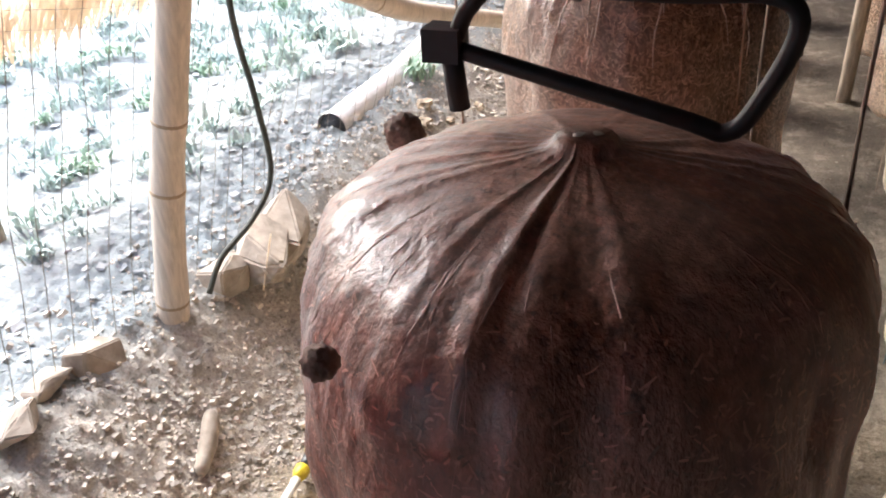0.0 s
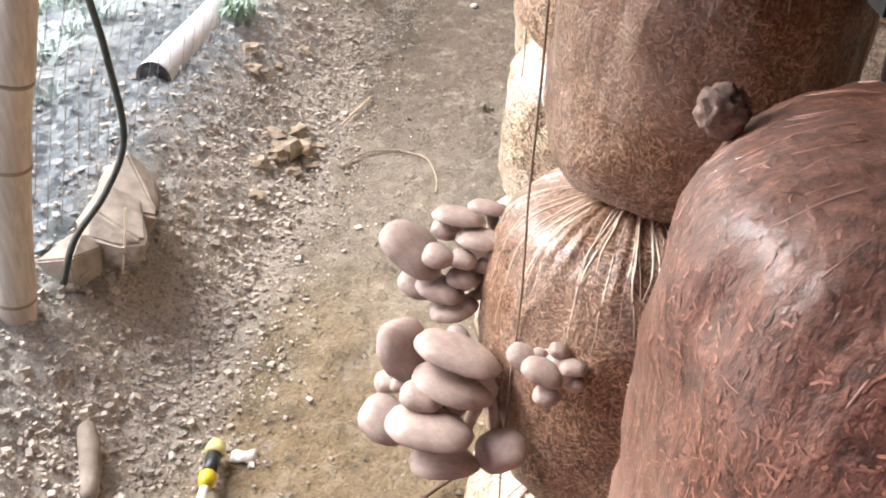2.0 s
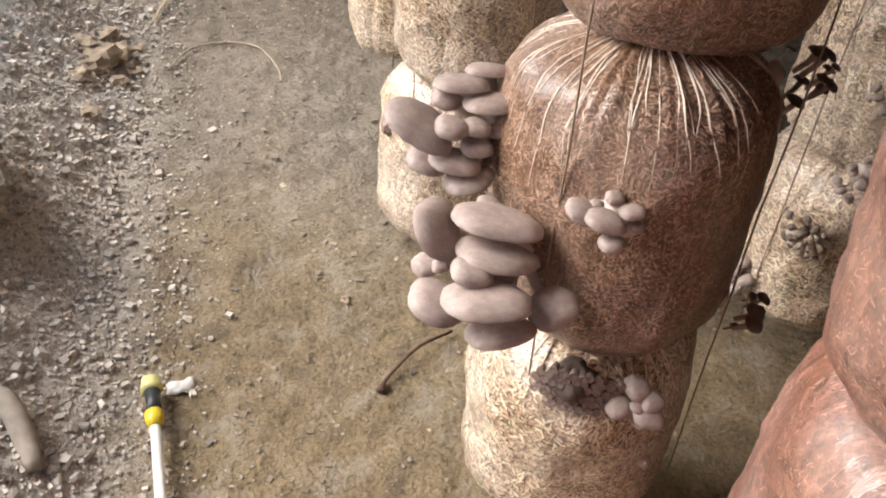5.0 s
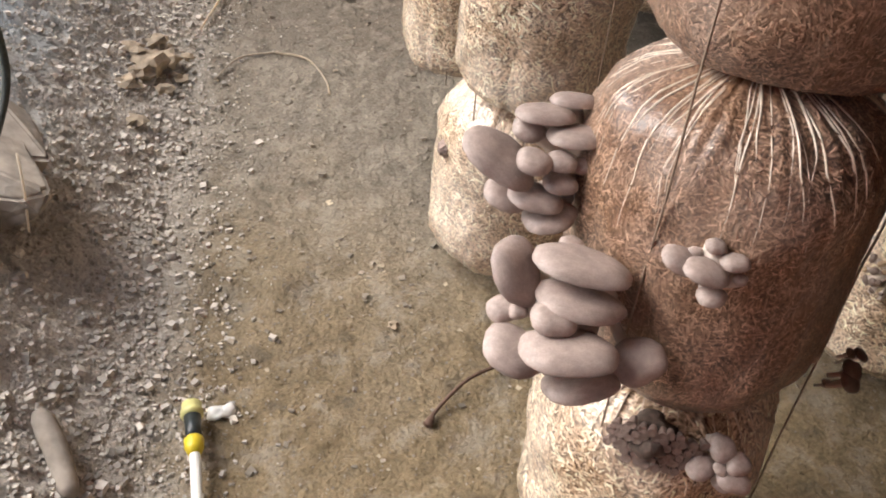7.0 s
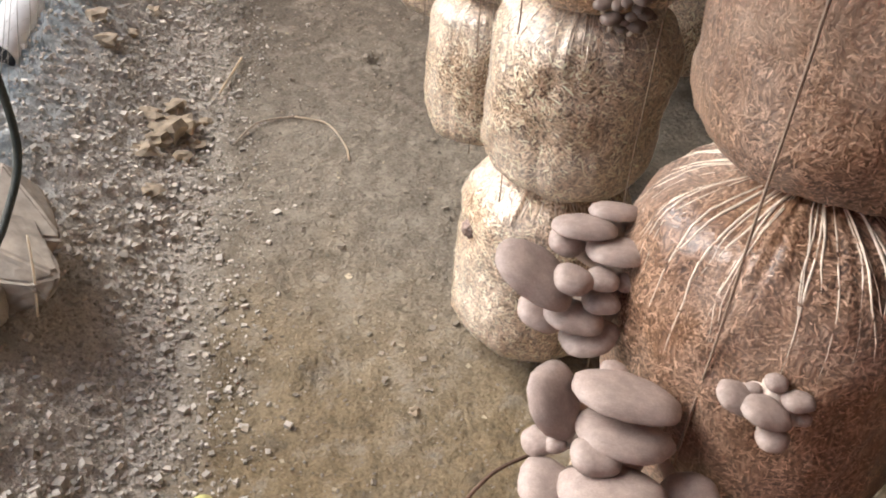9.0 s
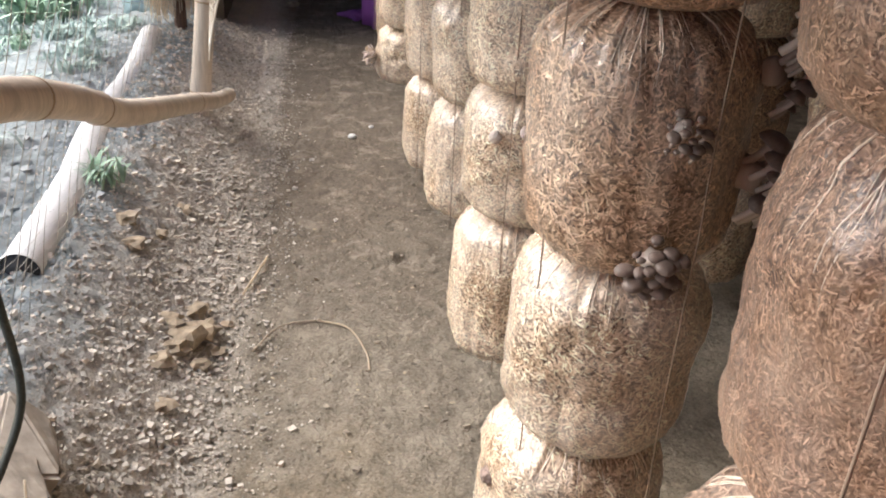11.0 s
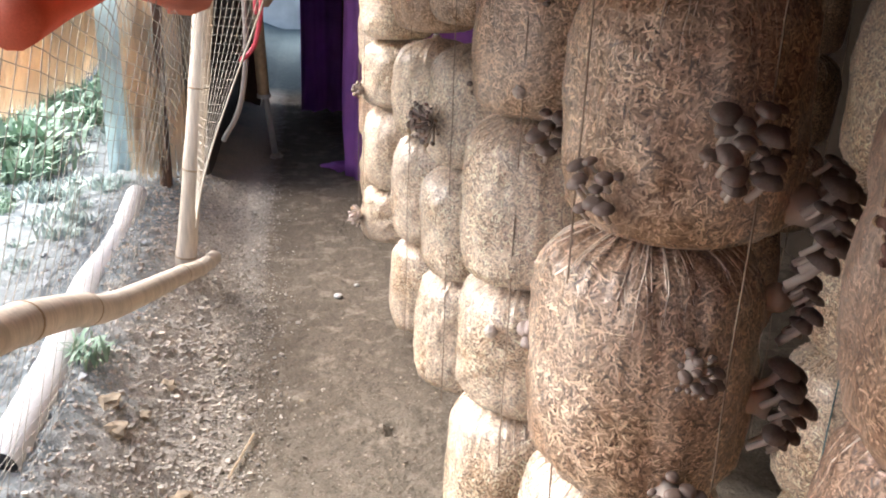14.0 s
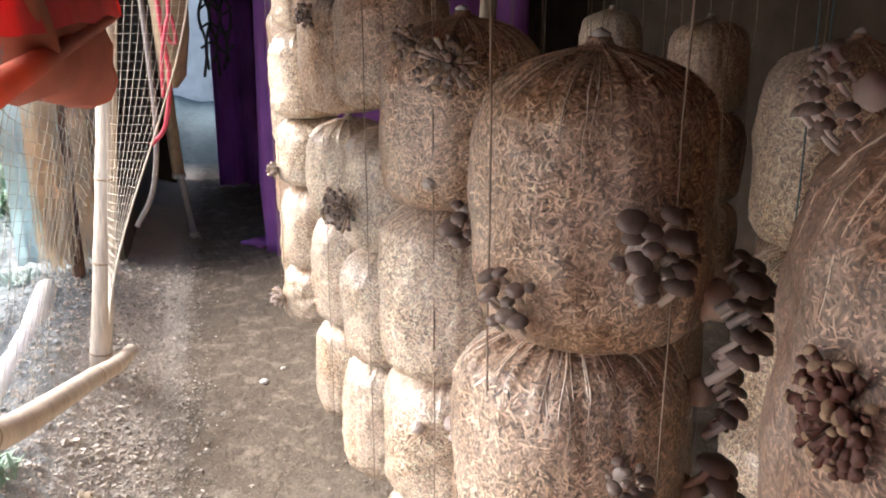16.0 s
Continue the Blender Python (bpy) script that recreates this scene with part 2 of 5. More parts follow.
M_NET = simple("net_twine", (0.27, 0.255, 0.22), 0.8, 0.1)
M_NETPALE = simple("pale_net_twine", (0.66, 0.60, 0.50), 0.8, 0.1)
M_CORD = simple("cord", (0.36, 0.27, 0.20), 0.7, 0.2)
M_BLUECORD = simple("blue_cord", (0.12, 0.24, 0.27), 0.6, 0.2)
M_CABLE = simple("dark_rope", (0.045, 0.05, 0.04), 0.7, 0.3, 200, 0.6)
M_STEEL = simple("black_steel", (0.02, 0.02, 0.022), 0.5, 0.3, 60, 0.2)
M_PVC = simple("grey_pvc", (0.42, 0.41, 0.40), 0.45, 0.12)
M_PIPE = simple("white_pipe", (0.74, 0.74, 0.73), 0.6, 0.12, 12, 0.2)
# near-black colour standing in for shade within the pipe mouths
M_HOLLOWSHADE = simple("pipe_hollow_shade", (0.05, 0.05, 0.05), 0.9)
M_YELLOW = simple("yellow_plastic", (0.72, 0.55, 0.03), 0.4, 0.1)
M_PALEYELLOW = simple("pale_yellow_plastic", (0.66, 0.62, 0.25), 0.4, 0.1)
M_BLACK = simple("black_plastic", (0.025, 0.03, 0.03), 0.4, 0.2)
M_WHITE = simple("white_plastic", (0.75, 0.73, 0.68), 0.4, 0.1)
M_CAP = simple("mushroom_cap", (0.41, 0.325, 0.285), 0.55, 0.12, 22, 0.05)
M_CAPDRY = simple("dried_mushroom_cap", (0.42, 0.30, 0.19), 0.7, 0.35, 60, 0.3)
M_CAPBROWN = simple("russet_mushroom_cap", (0.15, 0.065, 0.047), 0.6, 0.2, 40, 0.1)
M_CAPDARK = simple("dark_mushroom_cap", (0.20, 0.145, 0.118), 0.5, 0.2, 40, 0.08)
M_STEM = simple("mushroom_stem", (0.62, 0.53, 0.46), 0.6, 0.12)
M_NUB = simple("fuzzy_growth", (0.34, 0.25, 0.21), 0.9, 0.4, 150, 0.6)
M_CORE = simple("dark_growth", (0.10, 0.07, 0.055), 0.8, 0.4, 120, 0.6)
M_THATCH = simple("thatch", (0.62, 0.46, 0.28), 0.85, 0.45, 30, 0.8, stretch=(3, 3, 0.25), shift=False)
# unseen roof thatch and wall mud kept dark so little light bounces inside
M_DARKTHATCH = simple("dark_thatch", (0.15, 0.105, 0.07), 0.9, 0.4, 30, 0.8, stretch=(3, 3, 0.25), shift=False)
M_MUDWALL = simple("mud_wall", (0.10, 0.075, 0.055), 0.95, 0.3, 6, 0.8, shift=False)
M_GLARE = simple("glare_white", (0.74, 0.76, 0.75), 0.9, 0.12, 5, 0.4, shift=False)
M_LEAF = simple("leaf", (0.27, 0.40, 0.28), 0.6, 0.35, 20, 0.2)
M_HOSE = simple("pale_hose", (0.26, 0.22, 0.20), 0.5, 0.1)
M_REDHOSE = simple("red_hose", (0.55, 0.05, 0.08), 0.5, 0.15)


def cloth(name, base, through=0.35, vary=0.2):
    m, nt, p = mat(name)
    weave = tex(nt, coords(nt, (400, 400, 400)), 1.0, 2).outputs[0]
    big = tex(nt, coords(nt), 3.0, 4).outputs[0]
    c = ramp(nt, big, [(0.3, tuple(x * (1 - vary) for x in base)), (0.7, tuple(min(1, x * (1 + vary)) for x in base))])
    c = mix(nt, 0.35, c, ramp(nt, weave, [(0.3, (0.6, 0.6, 0.6)), (0.7, (1.1, 1.1, 1.1))]), "MULTIPLY")
    nt.links.new(c, p.inputs["Base Color"])
    p.inputs["Roughness"].default_value = 0.7
    tr = nt.nodes.new("ShaderNodeBsdfTranslucent")
    nt.links.new(c, tr.inputs[0])
    ms = nt.nodes.new("ShaderNodeMixShader")
    ms.inputs[0].default_value = through
    nt.links.new(p.outputs[0], ms.inputs[1])
    nt.links.new(tr.outputs[0], ms.inputs[2])
    nt.links.new(ms.outputs[0], nt.nodes["Material Output"].inputs[0])
    bump(nt, p, big, 0.3, 0.02)
    return m


M_PURPLE = cloth("purple_cloth", (0.42, 0.15, 0.52), 0.4)
M_TARP = cloth("red_tarpaulin", (0.58, 0.17, 0.10), 0.40)
M_TARPRED = cloth("bright_red_tarpaulin", (0.72, 0.045, 0.05), 0.55)
# for the unseen added sheet that reddens light on the near bags
M_TINTSCREEN = cloth("red_tint_screen", (0.56, 0.16, 0.135), 0.33)
M_BLUE = cloth("pale_blue_sheet", (0.70, 0.82, 0.86), 0.6)
M_STRAW = cloth("dry_straw", (0.80, 0.69, 0.54), 0.6, 0.25)

# ---- helpers of the scene ----
rnd = random.Random(7)


def mesh_ob(name, bm, material, smooth=True):
    me = bpy.data.meshes.new(name)
    bm.to_mesh(me)
    bm.free()
    for m in material if isinstance(material, list) else [material]:
        me.materials.append(m)
    if smooth:
        me.polygons.foreach_set("use_smooth", [True] * len(me.polygons))
    return me


def thing(name, bm, material, label, category, group="", kind="", smooth=True, m=None):
    ob = new(name, mesh_ob(name, bm, material, smooth) if not isinstance(bm, bpy.types.Mesh) else bm)
    if m is not None:
        ob.matrix_world = m
    return tagged(ob, label, category, group, kind)


def part(name, bm, material, parent, label="", smooth=True, m=None):
    ob = new(name, mesh_ob(name, bm, material, smooth) if not isinstance(bm, bpy.types.Mesh) else bm)
    ob.parent = parent
    if m is not None:
        ob.matrix_local = m
    if label:
        tagged(ob, label)
    return ob


def tube(bm, pts, radius, sides=8, caps=True, mat_index=0):
    """A tube along points; radius: a number or one for each point."""
    pts = [Vector(p) for p in pts]
    rs = radius if isinstance(radius, (list, tuple)) else [radius] * len(pts)
    rings = []
    ref = None
    for i, p in enumerate(pts):
        d = (pts[min(i + 1, len(pts) - 1)] - pts[max(i - 1, 0)]).normalized()
        if ref is None:
            ref = d.orthogonal().normalized()
        ref = (ref - d * ref.dot(d))
        ref = ref.normalized() if ref.length > 1e-6 else d.orthogonal().normalized()
        other = d.cross(ref)
        rings.append([bm.verts.new(p + rs[i] * (math.cos(a) * ref + math.sin(a) * other)) for a in (2 * math.pi * k / sides for k in range(sides))])
    for a, b in zip(rings, rings[1:]):
        for k in range(sides):
            f = bm.faces.new((a[k], a[(k + 1) % sides], b[(k + 1) % sides], b[k]))
            f.material_index = mat_index
    if caps:
        bm.faces.new(rings[0][::-1]).material_index = mat_index
        bm.faces.new(rings[-1]).material_index = mat_index
    return bm


def spline(pts, n=8):
    """Points smoothed through a Catmull-Rom curve."""
    p = [Vector(q) for q in pts]
    p = [p[0] * 2 - p[1]] + p + [p[-1] * 2 - p[-2]]
    out = []
    for i in range(1, len(p) - 2):
        a, b, c, d = p[i - 1], p[i], p[i + 1], p[i + 2]
        for k in range(n):
            t = k / n
            out.append(0.5 * ((2 * b) + (c - a) * t + (2 * a - 5 * b + 4 * c - d) * t * t + (3 * b - a - 3 * c + d) * t ** 3))
    return out + [p[-2]]


def lathe(bm, profile, segs=24, wobble=None):
    rings = []
    for r, z in profile:
        ring = []
        for k in range(segs):
            a = 2 * math.pi * k / segs
            rr, zz = (r, z) if wobble is None else wobble(r, z, a)
            ring.append(bm.verts.new((rr * math.cos(a), rr * math.sin(a), zz)))
        rings.append(ring)
    for a, b in zip(rings, rings[1:]):
        for k in range(segs):
            bm.faces.new((a[k], a[(k + 1) % segs], b[(k + 1) % segs], b[k]))
    bm.faces.new(rings[0][::-1])
    bm.faces.new(rings[-1])
    return bm


def lump(bm, centre, size, seed, sub=1, flat=1.0, rough=0.35):
    """An uneven stone or clod."""
    made = bmesh.ops.create_icosphere(bm, subdivisions=sub, radius=1.0)["verts"]
    q = Euler((seed * 1.7, seed * 2.3, seed * 0.9)).to_matrix()
    for v in made:
        n = 1 + rough * noise.noise(v.co * 1.6 + Vector((seed * 3.1, seed, 0)))
        p = q @ (v.co * n)
        v.co = Vector(centre) + Vector((p.x * size, p.y * size, p.z * size * flat))
    return made


# ---- the ground ----
def smooth01(a, b, x):
    t = min(1, max(0, (x - a) / (b - a)))
    return t * t * (3 - 2 * t)


def ground_z(x, y):
    """Trodden aisle, loose bank along the netting, and the yard outside it."""
    foot = -0.52 - 0.10 * smooth01(0.6, 2.8, y) - 0.06 * noise.noise(Vector((0, y * 1.7, 0)))
    up = smooth01(0, 1, (foot - x) / 0.50)
    bank = 0.27 * up * (1 - 0.55 * smooth01(1.2, 3.2, y))
    if x < -1.15:
        bank *= 1 - 0.55 * smooth01(-1.15, -2.6, x)
    near = 1 if -4 < x < 3 and -5 < y < 7 else 0
    z = bank
    if near:
        v = Vector((x, y, 0))
        z += 0.012 * noise.noise(v * 3.1) + 0.006 * noise.noise(v * 9)
        z += (0.006 + 0.016 * up) * noise.noise(v * 24)
        z += (0.0045 + 0.008 * up) * noise.noise(v * 55)
        z -= 0.030 * math.exp(-((x + 0.40) ** 2 + ((y + 1.50) * 0.9) ** 2) / 0.004)
        z += 0.022 * math.exp(-((x + 0.31) ** 2 + ((y + 1.47) * 0.7) ** 2) / 0.0012)
        z -= 0.05 * math.exp(-((x) ** 2 + (y) ** 2) / 0.0006)
        z += 0.012 * math.exp(-((x - 0.06) ** 2 + (y - 0.03) ** 2) / 0.002)
    return z


def ground():
    xs = [-80, -40, -20, -10, -6, -4, -3] + list(np.arange(-2.6, -1.3, 0.05)) + list(np.arange(-1.3, 0.5, 0.014)) + list(np.arange(0.5, 1.3, 0.03)) + [1.4, 1.6, 1.9, 2.3, 3, 4, 6, 10, 20, 40, 80]
    ys = [-80, -40, -20, -10, -6, -4.5, -4] + list(np.arange(-3.6, -2.6, 0.04)) + list(np.arange(-2.6, 0.4, 0.014)) + list(np.arange(0.4, 2.0, 0.025)) + list(np.arange(2.0, 6, 0.06)) + [6.5, 7, 8, 10, 14, 20, 40, 80]
    verts = [(x, y, ground_z(x, y)) for y in ys for x in xs]
    w = len(xs)
    faces = [(j * w + i, j * w + i + 1, (j + 1) * w + i + 1, (j + 1) * w + i) for j in range(len(ys) - 1) for i in range(w - 1)]
    me = bpy.data.meshes.new("ground")
    me.from_pydata(verts, [], faces)
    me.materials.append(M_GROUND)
    me.polygons.foreach_set("use_smooth", [True] * len(me.polygons))
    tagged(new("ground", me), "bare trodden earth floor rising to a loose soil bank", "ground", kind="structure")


ground()


# ---- shell of the shed ----
def box(bm, lo, hi):
    made = bmesh.ops.create_cube(bm, size=1.0)["verts"]
    for v in made:
        v.co = Vector([lo[k] + (v.co[k] + 0.5) * (hi[k] - lo[k]) for k in range(3)])
    return bm


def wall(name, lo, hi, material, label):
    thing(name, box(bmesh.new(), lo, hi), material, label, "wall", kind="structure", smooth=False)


# east and south walls are unseen, added to close the shed and dim it
wall("wall_east", (2.3, -4.8, -0.2), (2.5, 5.8, 2.6), M_MUDWALL, "unseen dark mud wall added behind the bags")
wall("wall_south", (-0.5, -5.0, -0.2), (2.5, -4.8, 2.6), M_MUDWALL, "unseen dark mud wall added at the entrance end to block light")
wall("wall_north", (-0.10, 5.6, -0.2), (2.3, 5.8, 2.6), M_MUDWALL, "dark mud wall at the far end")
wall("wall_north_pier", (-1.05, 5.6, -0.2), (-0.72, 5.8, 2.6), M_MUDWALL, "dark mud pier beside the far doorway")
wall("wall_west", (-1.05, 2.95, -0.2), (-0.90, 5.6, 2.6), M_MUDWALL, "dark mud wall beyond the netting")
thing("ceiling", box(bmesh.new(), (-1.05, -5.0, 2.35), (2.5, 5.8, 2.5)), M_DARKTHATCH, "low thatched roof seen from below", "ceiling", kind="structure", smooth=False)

# added out of view, only to keep sun off the ground past the doorway
thing("ceiling_far", box(bmesh.new(), (-4.0, 5.8, 2.35), (2.5, 10.0, 2.5)), M_DARKTHATCH, "unseen slab added to shade the ground past the far doorway", "ceiling", kind="structure", smooth=False)

# added white wall whose paleness stands in for the glare beyond the door
wall("wall_yard", (-6.0, 12.0, -0.2), (5.0, 12.3, 1.9), M_GLARE, "pale wall added to stand in for white glare past the doorway")

# ---- the bags of straw ----
R_BAG, H_BAG = 0.165, 0.38
PROFILE = [(0.02, 0.004), (0.07, 0.0), (0.115, 0.004), (0.142, 0.016), (0.157, 0.038), (0.164, 0.07), (0.166, 0.11), (0.166, 0.15), (0.166, 0.19), (0.166, 0.225),
           (0.165, 0.255), (0.162, 0.28), (0.156, 0.303), (0.146, 0.322), (0.131, 0.338), (0.112, 0.351), (0.09, 0.361), (0.068, 0.368), (0.047, 0.373), (0.03, 0.377), (0.018, 0.383), (0.015, 0.392)]


FULL = [(0.02, 0.004), (0.07, 0.0), (0.12, 0.004), (0.147, 0.016), (0.159, 0.038), (0.165, 0.07), (0.167, 0.11), (0.168, 0.15), (0.169, 0.19), (0.169, 0.225),
        (0.168, 0.26), (0.166, 0.29), (0.163, 0.313), (0.157, 0.333), (0.147, 0.349), (0.132, 0.362), (0.112, 0.372), (0.088, 0.379), (0.062, 0.384), (0.038, 0.387), (0.02, 0.391), (0.015, 0.398)]


def bag_mesh(seed, material, bits, film, straw, count, profile):
    """One bag: the packed body, single straws against the film, and pleats below the knot. straw: size of its chips."""
    bm = bmesh.new()
    s = Vector((seed * 5.3, seed * 1.9, seed * 7.7))
    ridges = [(rnd.uniform(0, 6.28), rnd.uniform(0.025, 0.045), rnd.uniform(0.2, 0.7), rnd.uniform(0.22, 0.32)) for _ in range(40)]
    deep = 0.0016 if profile is FULL else 0.0035
    strings = [rnd.uniform(0, 6.28) for _ in range(3)]

    def wobble(r, z, a):
        p = Vector((math.cos(a) * r, math.sin(a) * r, z))
        d = 0.010 * noise.noise(p * 7 + s) + 0.006 * noise.noise(p * 19 + s) + 0.003 * noise.noise(p * 45 + s)
        fold = 0
        if z > 0.19:
            for k, w, hgt, low in ridges:
                gap = math.atan2(math.sin(a - k), math.cos(a - k))
                fold += hgt * math.exp(-(gap / w) ** 2) * smooth01(low, 0.34, z)
        fold -= 0.25
        top = smooth01(0.24, 0.345, z)
        d += deep * fold * min(1, r / 0.05) * smooth01(0.19, 0.3, z)
        for k in strings:
            gap = math.atan2(math.sin(a - k), math.cos(a - k))
            d -= 0.003 * math.exp(-(gap / 0.08) ** 2) * min(1, r / 0.1)
        return max(0.004, r + d * min(1, r / 0.08)), z + 0.006 * noise.noise(p * 9 - s) * (1 - top) + top * deep * fold * min(1, r / 0.05)

    fine = []
    for (r0, z0), (r1, z1) in zip(profile, profile[1:]):
        fine += [(r0, z0), ((r0 + r1) / 2, (z0 + z1) / 2)]
    fine.append(profile[-1])
    lathe(bm, fine, 200, wobble)
    bm.normal_update()
    # straws pressed against the film
    r = random.Random(seed)
    skin = [([v.co.copy() for v in f.verts], f.normal.copy(), f.calc_area()) for f in bm.faces if len(f.verts) == 4 and 0.008 < f.calc_center_median().z < 0.36]
    share = [area * (1 - 0.75 * smooth01(0.28, 0.345, q[0].z)) for q, n, area in skin]
    for q, n, area in r.choices(skin, weights=share, k=count):
        u, v = r.random(), r.random()
        c = q[0].lerp(q[1], u).lerp(q[3].lerp(q[2], u), v)
        up = Vector((0, 0, 1)) - n * n.z
        if up.length < 0.2:
            continue
        up.normalize()
        side = n.cross(up)
        a = r.uniform(0, 3.15)
        d = side * math.cos(a) + up * math.sin(a)
        w = n.cross(d) * r.uniform(0.0008, 0.0019) * straw
        ln = straw * min(0.012, 0.0024 + r.expovariate(1 / 0.0029))
        mid = c + n * r.uniform(0.0003, 0.0013) * straw 
        bend = w.normalized() * r.uniform(-0.0012, 0.0012)
        ends = [mid - d * ln - n * ln * ln * 3.2, mid + bend, mid + d * ln - n * ln * ln * 3.2]
        rows = [(bm.verts.new(p - w * k), bm.verts.new(p + w * k)) for p, k in zip(ends, (0.7, 1.0, 0.6))]
        for (p0, p1), (q0, q1) in zip(rows, rows[1:]):
            bm.faces.new((p0, p1, q1, q0)).material_index = 2
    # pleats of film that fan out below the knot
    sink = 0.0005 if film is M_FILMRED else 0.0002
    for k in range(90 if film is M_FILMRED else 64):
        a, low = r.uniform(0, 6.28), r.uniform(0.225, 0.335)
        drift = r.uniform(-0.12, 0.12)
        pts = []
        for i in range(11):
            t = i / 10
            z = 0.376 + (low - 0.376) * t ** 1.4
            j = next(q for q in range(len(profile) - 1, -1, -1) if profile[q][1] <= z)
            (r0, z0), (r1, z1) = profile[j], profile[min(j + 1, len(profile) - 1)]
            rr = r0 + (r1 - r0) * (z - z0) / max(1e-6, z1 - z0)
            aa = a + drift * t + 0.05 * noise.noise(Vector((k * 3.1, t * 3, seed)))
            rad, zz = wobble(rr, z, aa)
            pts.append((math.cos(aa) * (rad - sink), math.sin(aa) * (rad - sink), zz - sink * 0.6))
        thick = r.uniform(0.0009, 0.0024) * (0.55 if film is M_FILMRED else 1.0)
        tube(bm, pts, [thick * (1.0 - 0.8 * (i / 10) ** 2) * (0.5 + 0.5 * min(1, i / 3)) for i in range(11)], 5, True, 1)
    return mesh_ob("mushroom_bag", bm, [material, film, bits])


BAG_MESHES = {}
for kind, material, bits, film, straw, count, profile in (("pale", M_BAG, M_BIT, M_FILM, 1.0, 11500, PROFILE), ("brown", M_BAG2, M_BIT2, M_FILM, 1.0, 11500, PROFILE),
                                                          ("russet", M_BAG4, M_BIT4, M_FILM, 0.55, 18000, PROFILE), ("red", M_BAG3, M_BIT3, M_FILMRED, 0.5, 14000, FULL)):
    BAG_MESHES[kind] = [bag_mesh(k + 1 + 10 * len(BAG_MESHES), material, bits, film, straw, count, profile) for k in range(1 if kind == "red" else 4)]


def tie_mesh():
    bm = bmesh.new()
    lathe(bm, [(0.010, -0.012), (0.014, -0.006), (0.014, 0.003), (0.010, 0.006), (0.015, 0.013), (0.017, 0.019), (0.008, 0.022)], 12,
          lambda r, z, a: (r * (1 + 0.15 * math.sin(3 * a)), z + 0.004 * math.sin(2 * a)))
    return mesh_ob("tie", bm, M_WHITE)


TIE = tie_mesh()
BAG_LABEL = {"pale": "clear plastic bag packed with pale straw, hanging on cords",
             "brown": "clear plastic bag packed with brown straw, hanging on cords",
             "russet": "clear plastic bag of damp russet straw, hanging on cords",
             "red": "clear plastic bag of reddish-brown straw, hanging on cords"}
BAGS = {}
OFFSET = {("C", 0): -0.045, ("C", 1): -0.035, ("C", 2): -0.012, ("D", 0): -0.015, ("D", 1): -0.012, ("B", 2): 0.038, ("B", 0): -0.01}
SET_BACK = {("B", 2): 0.045}


def column(key, x, y, cuts, kinds, r=R_BAG, top_tie=True):
    """Bags stacked on one set of cords; cuts: heights from the lowest bottom to the top."""
    for k, (lo, hi) in enumerate(zip(cuts, cuts[1:])):
        kind = kinds[k % len(kinds)]
        me = BAG_MESHES[kind][rnd.randrange(len(BAG_MESHES[kind]))]
        h = hi - lo
        sx = r / R_BAG * (rnd.uniform(0.97, 1.03) if key != "A" else 0.985)
        dx, dy, rx, ry = rnd.uniform(-0.008, 0.008), rnd.uniform(-0.012, 0.012), rnd.uniform(-2, 2), rnd.uniform(-2, 2)
        if key == "A":
            dx, dy, rx, ry = 0, 0, -1.5, 0
        ob = new("mushroom_bag", me)
        ob.matrix_world = pose(x + OFFSET.get((key, k), 0) + dx, y + SET_BACK.get((key, k), 0) + dy, lo, rx, ry, rnd.uniform(0, 360)) @ Matrix.Diagonal((sx, sx, (h + 0.012) / H_BAG, 1))
        tagged(ob, BAG_LABEL[kind], "mushroom bag", "hanging mushroom bags")
        part("tie", TIE, None, ob, "knotted white plastic tie", m=pose(0, 0, H_BAG + 0.004) @ Matrix.Scale(0.6 if key == "A" else 0.75, 4))
        BAGS[key, k] = ob


def cords(key, x, y, lo, r, angles):
    for a in angles:
        pts = []
        for i in range(36):
            z = lo + (2.36 - lo) * i / 35
            rr = r + 0.004 + 0.006 * noise.noise(Vector((a, z * 7, x)))
            rr = rr if z < 1.75 else rr * (1 - 0.75 * smooth01(1.75, 2.3, z))
            pts.append((x + rr * math.cos(a), y + rr * math.sin(a), z))
        ob = new("cord", mesh_ob("cord", tube(bmesh.new(), pts, 0.0015, 5), M_BLUECORD if key == "S2" else M_CORD))
        ob.parent = BAGS[key, 0]
        ob.matrix_parent_inverse = BAGS[key, 0].matrix_basis.inverted()
        tagged(ob, "thin twine cord that holds the stack of bags")


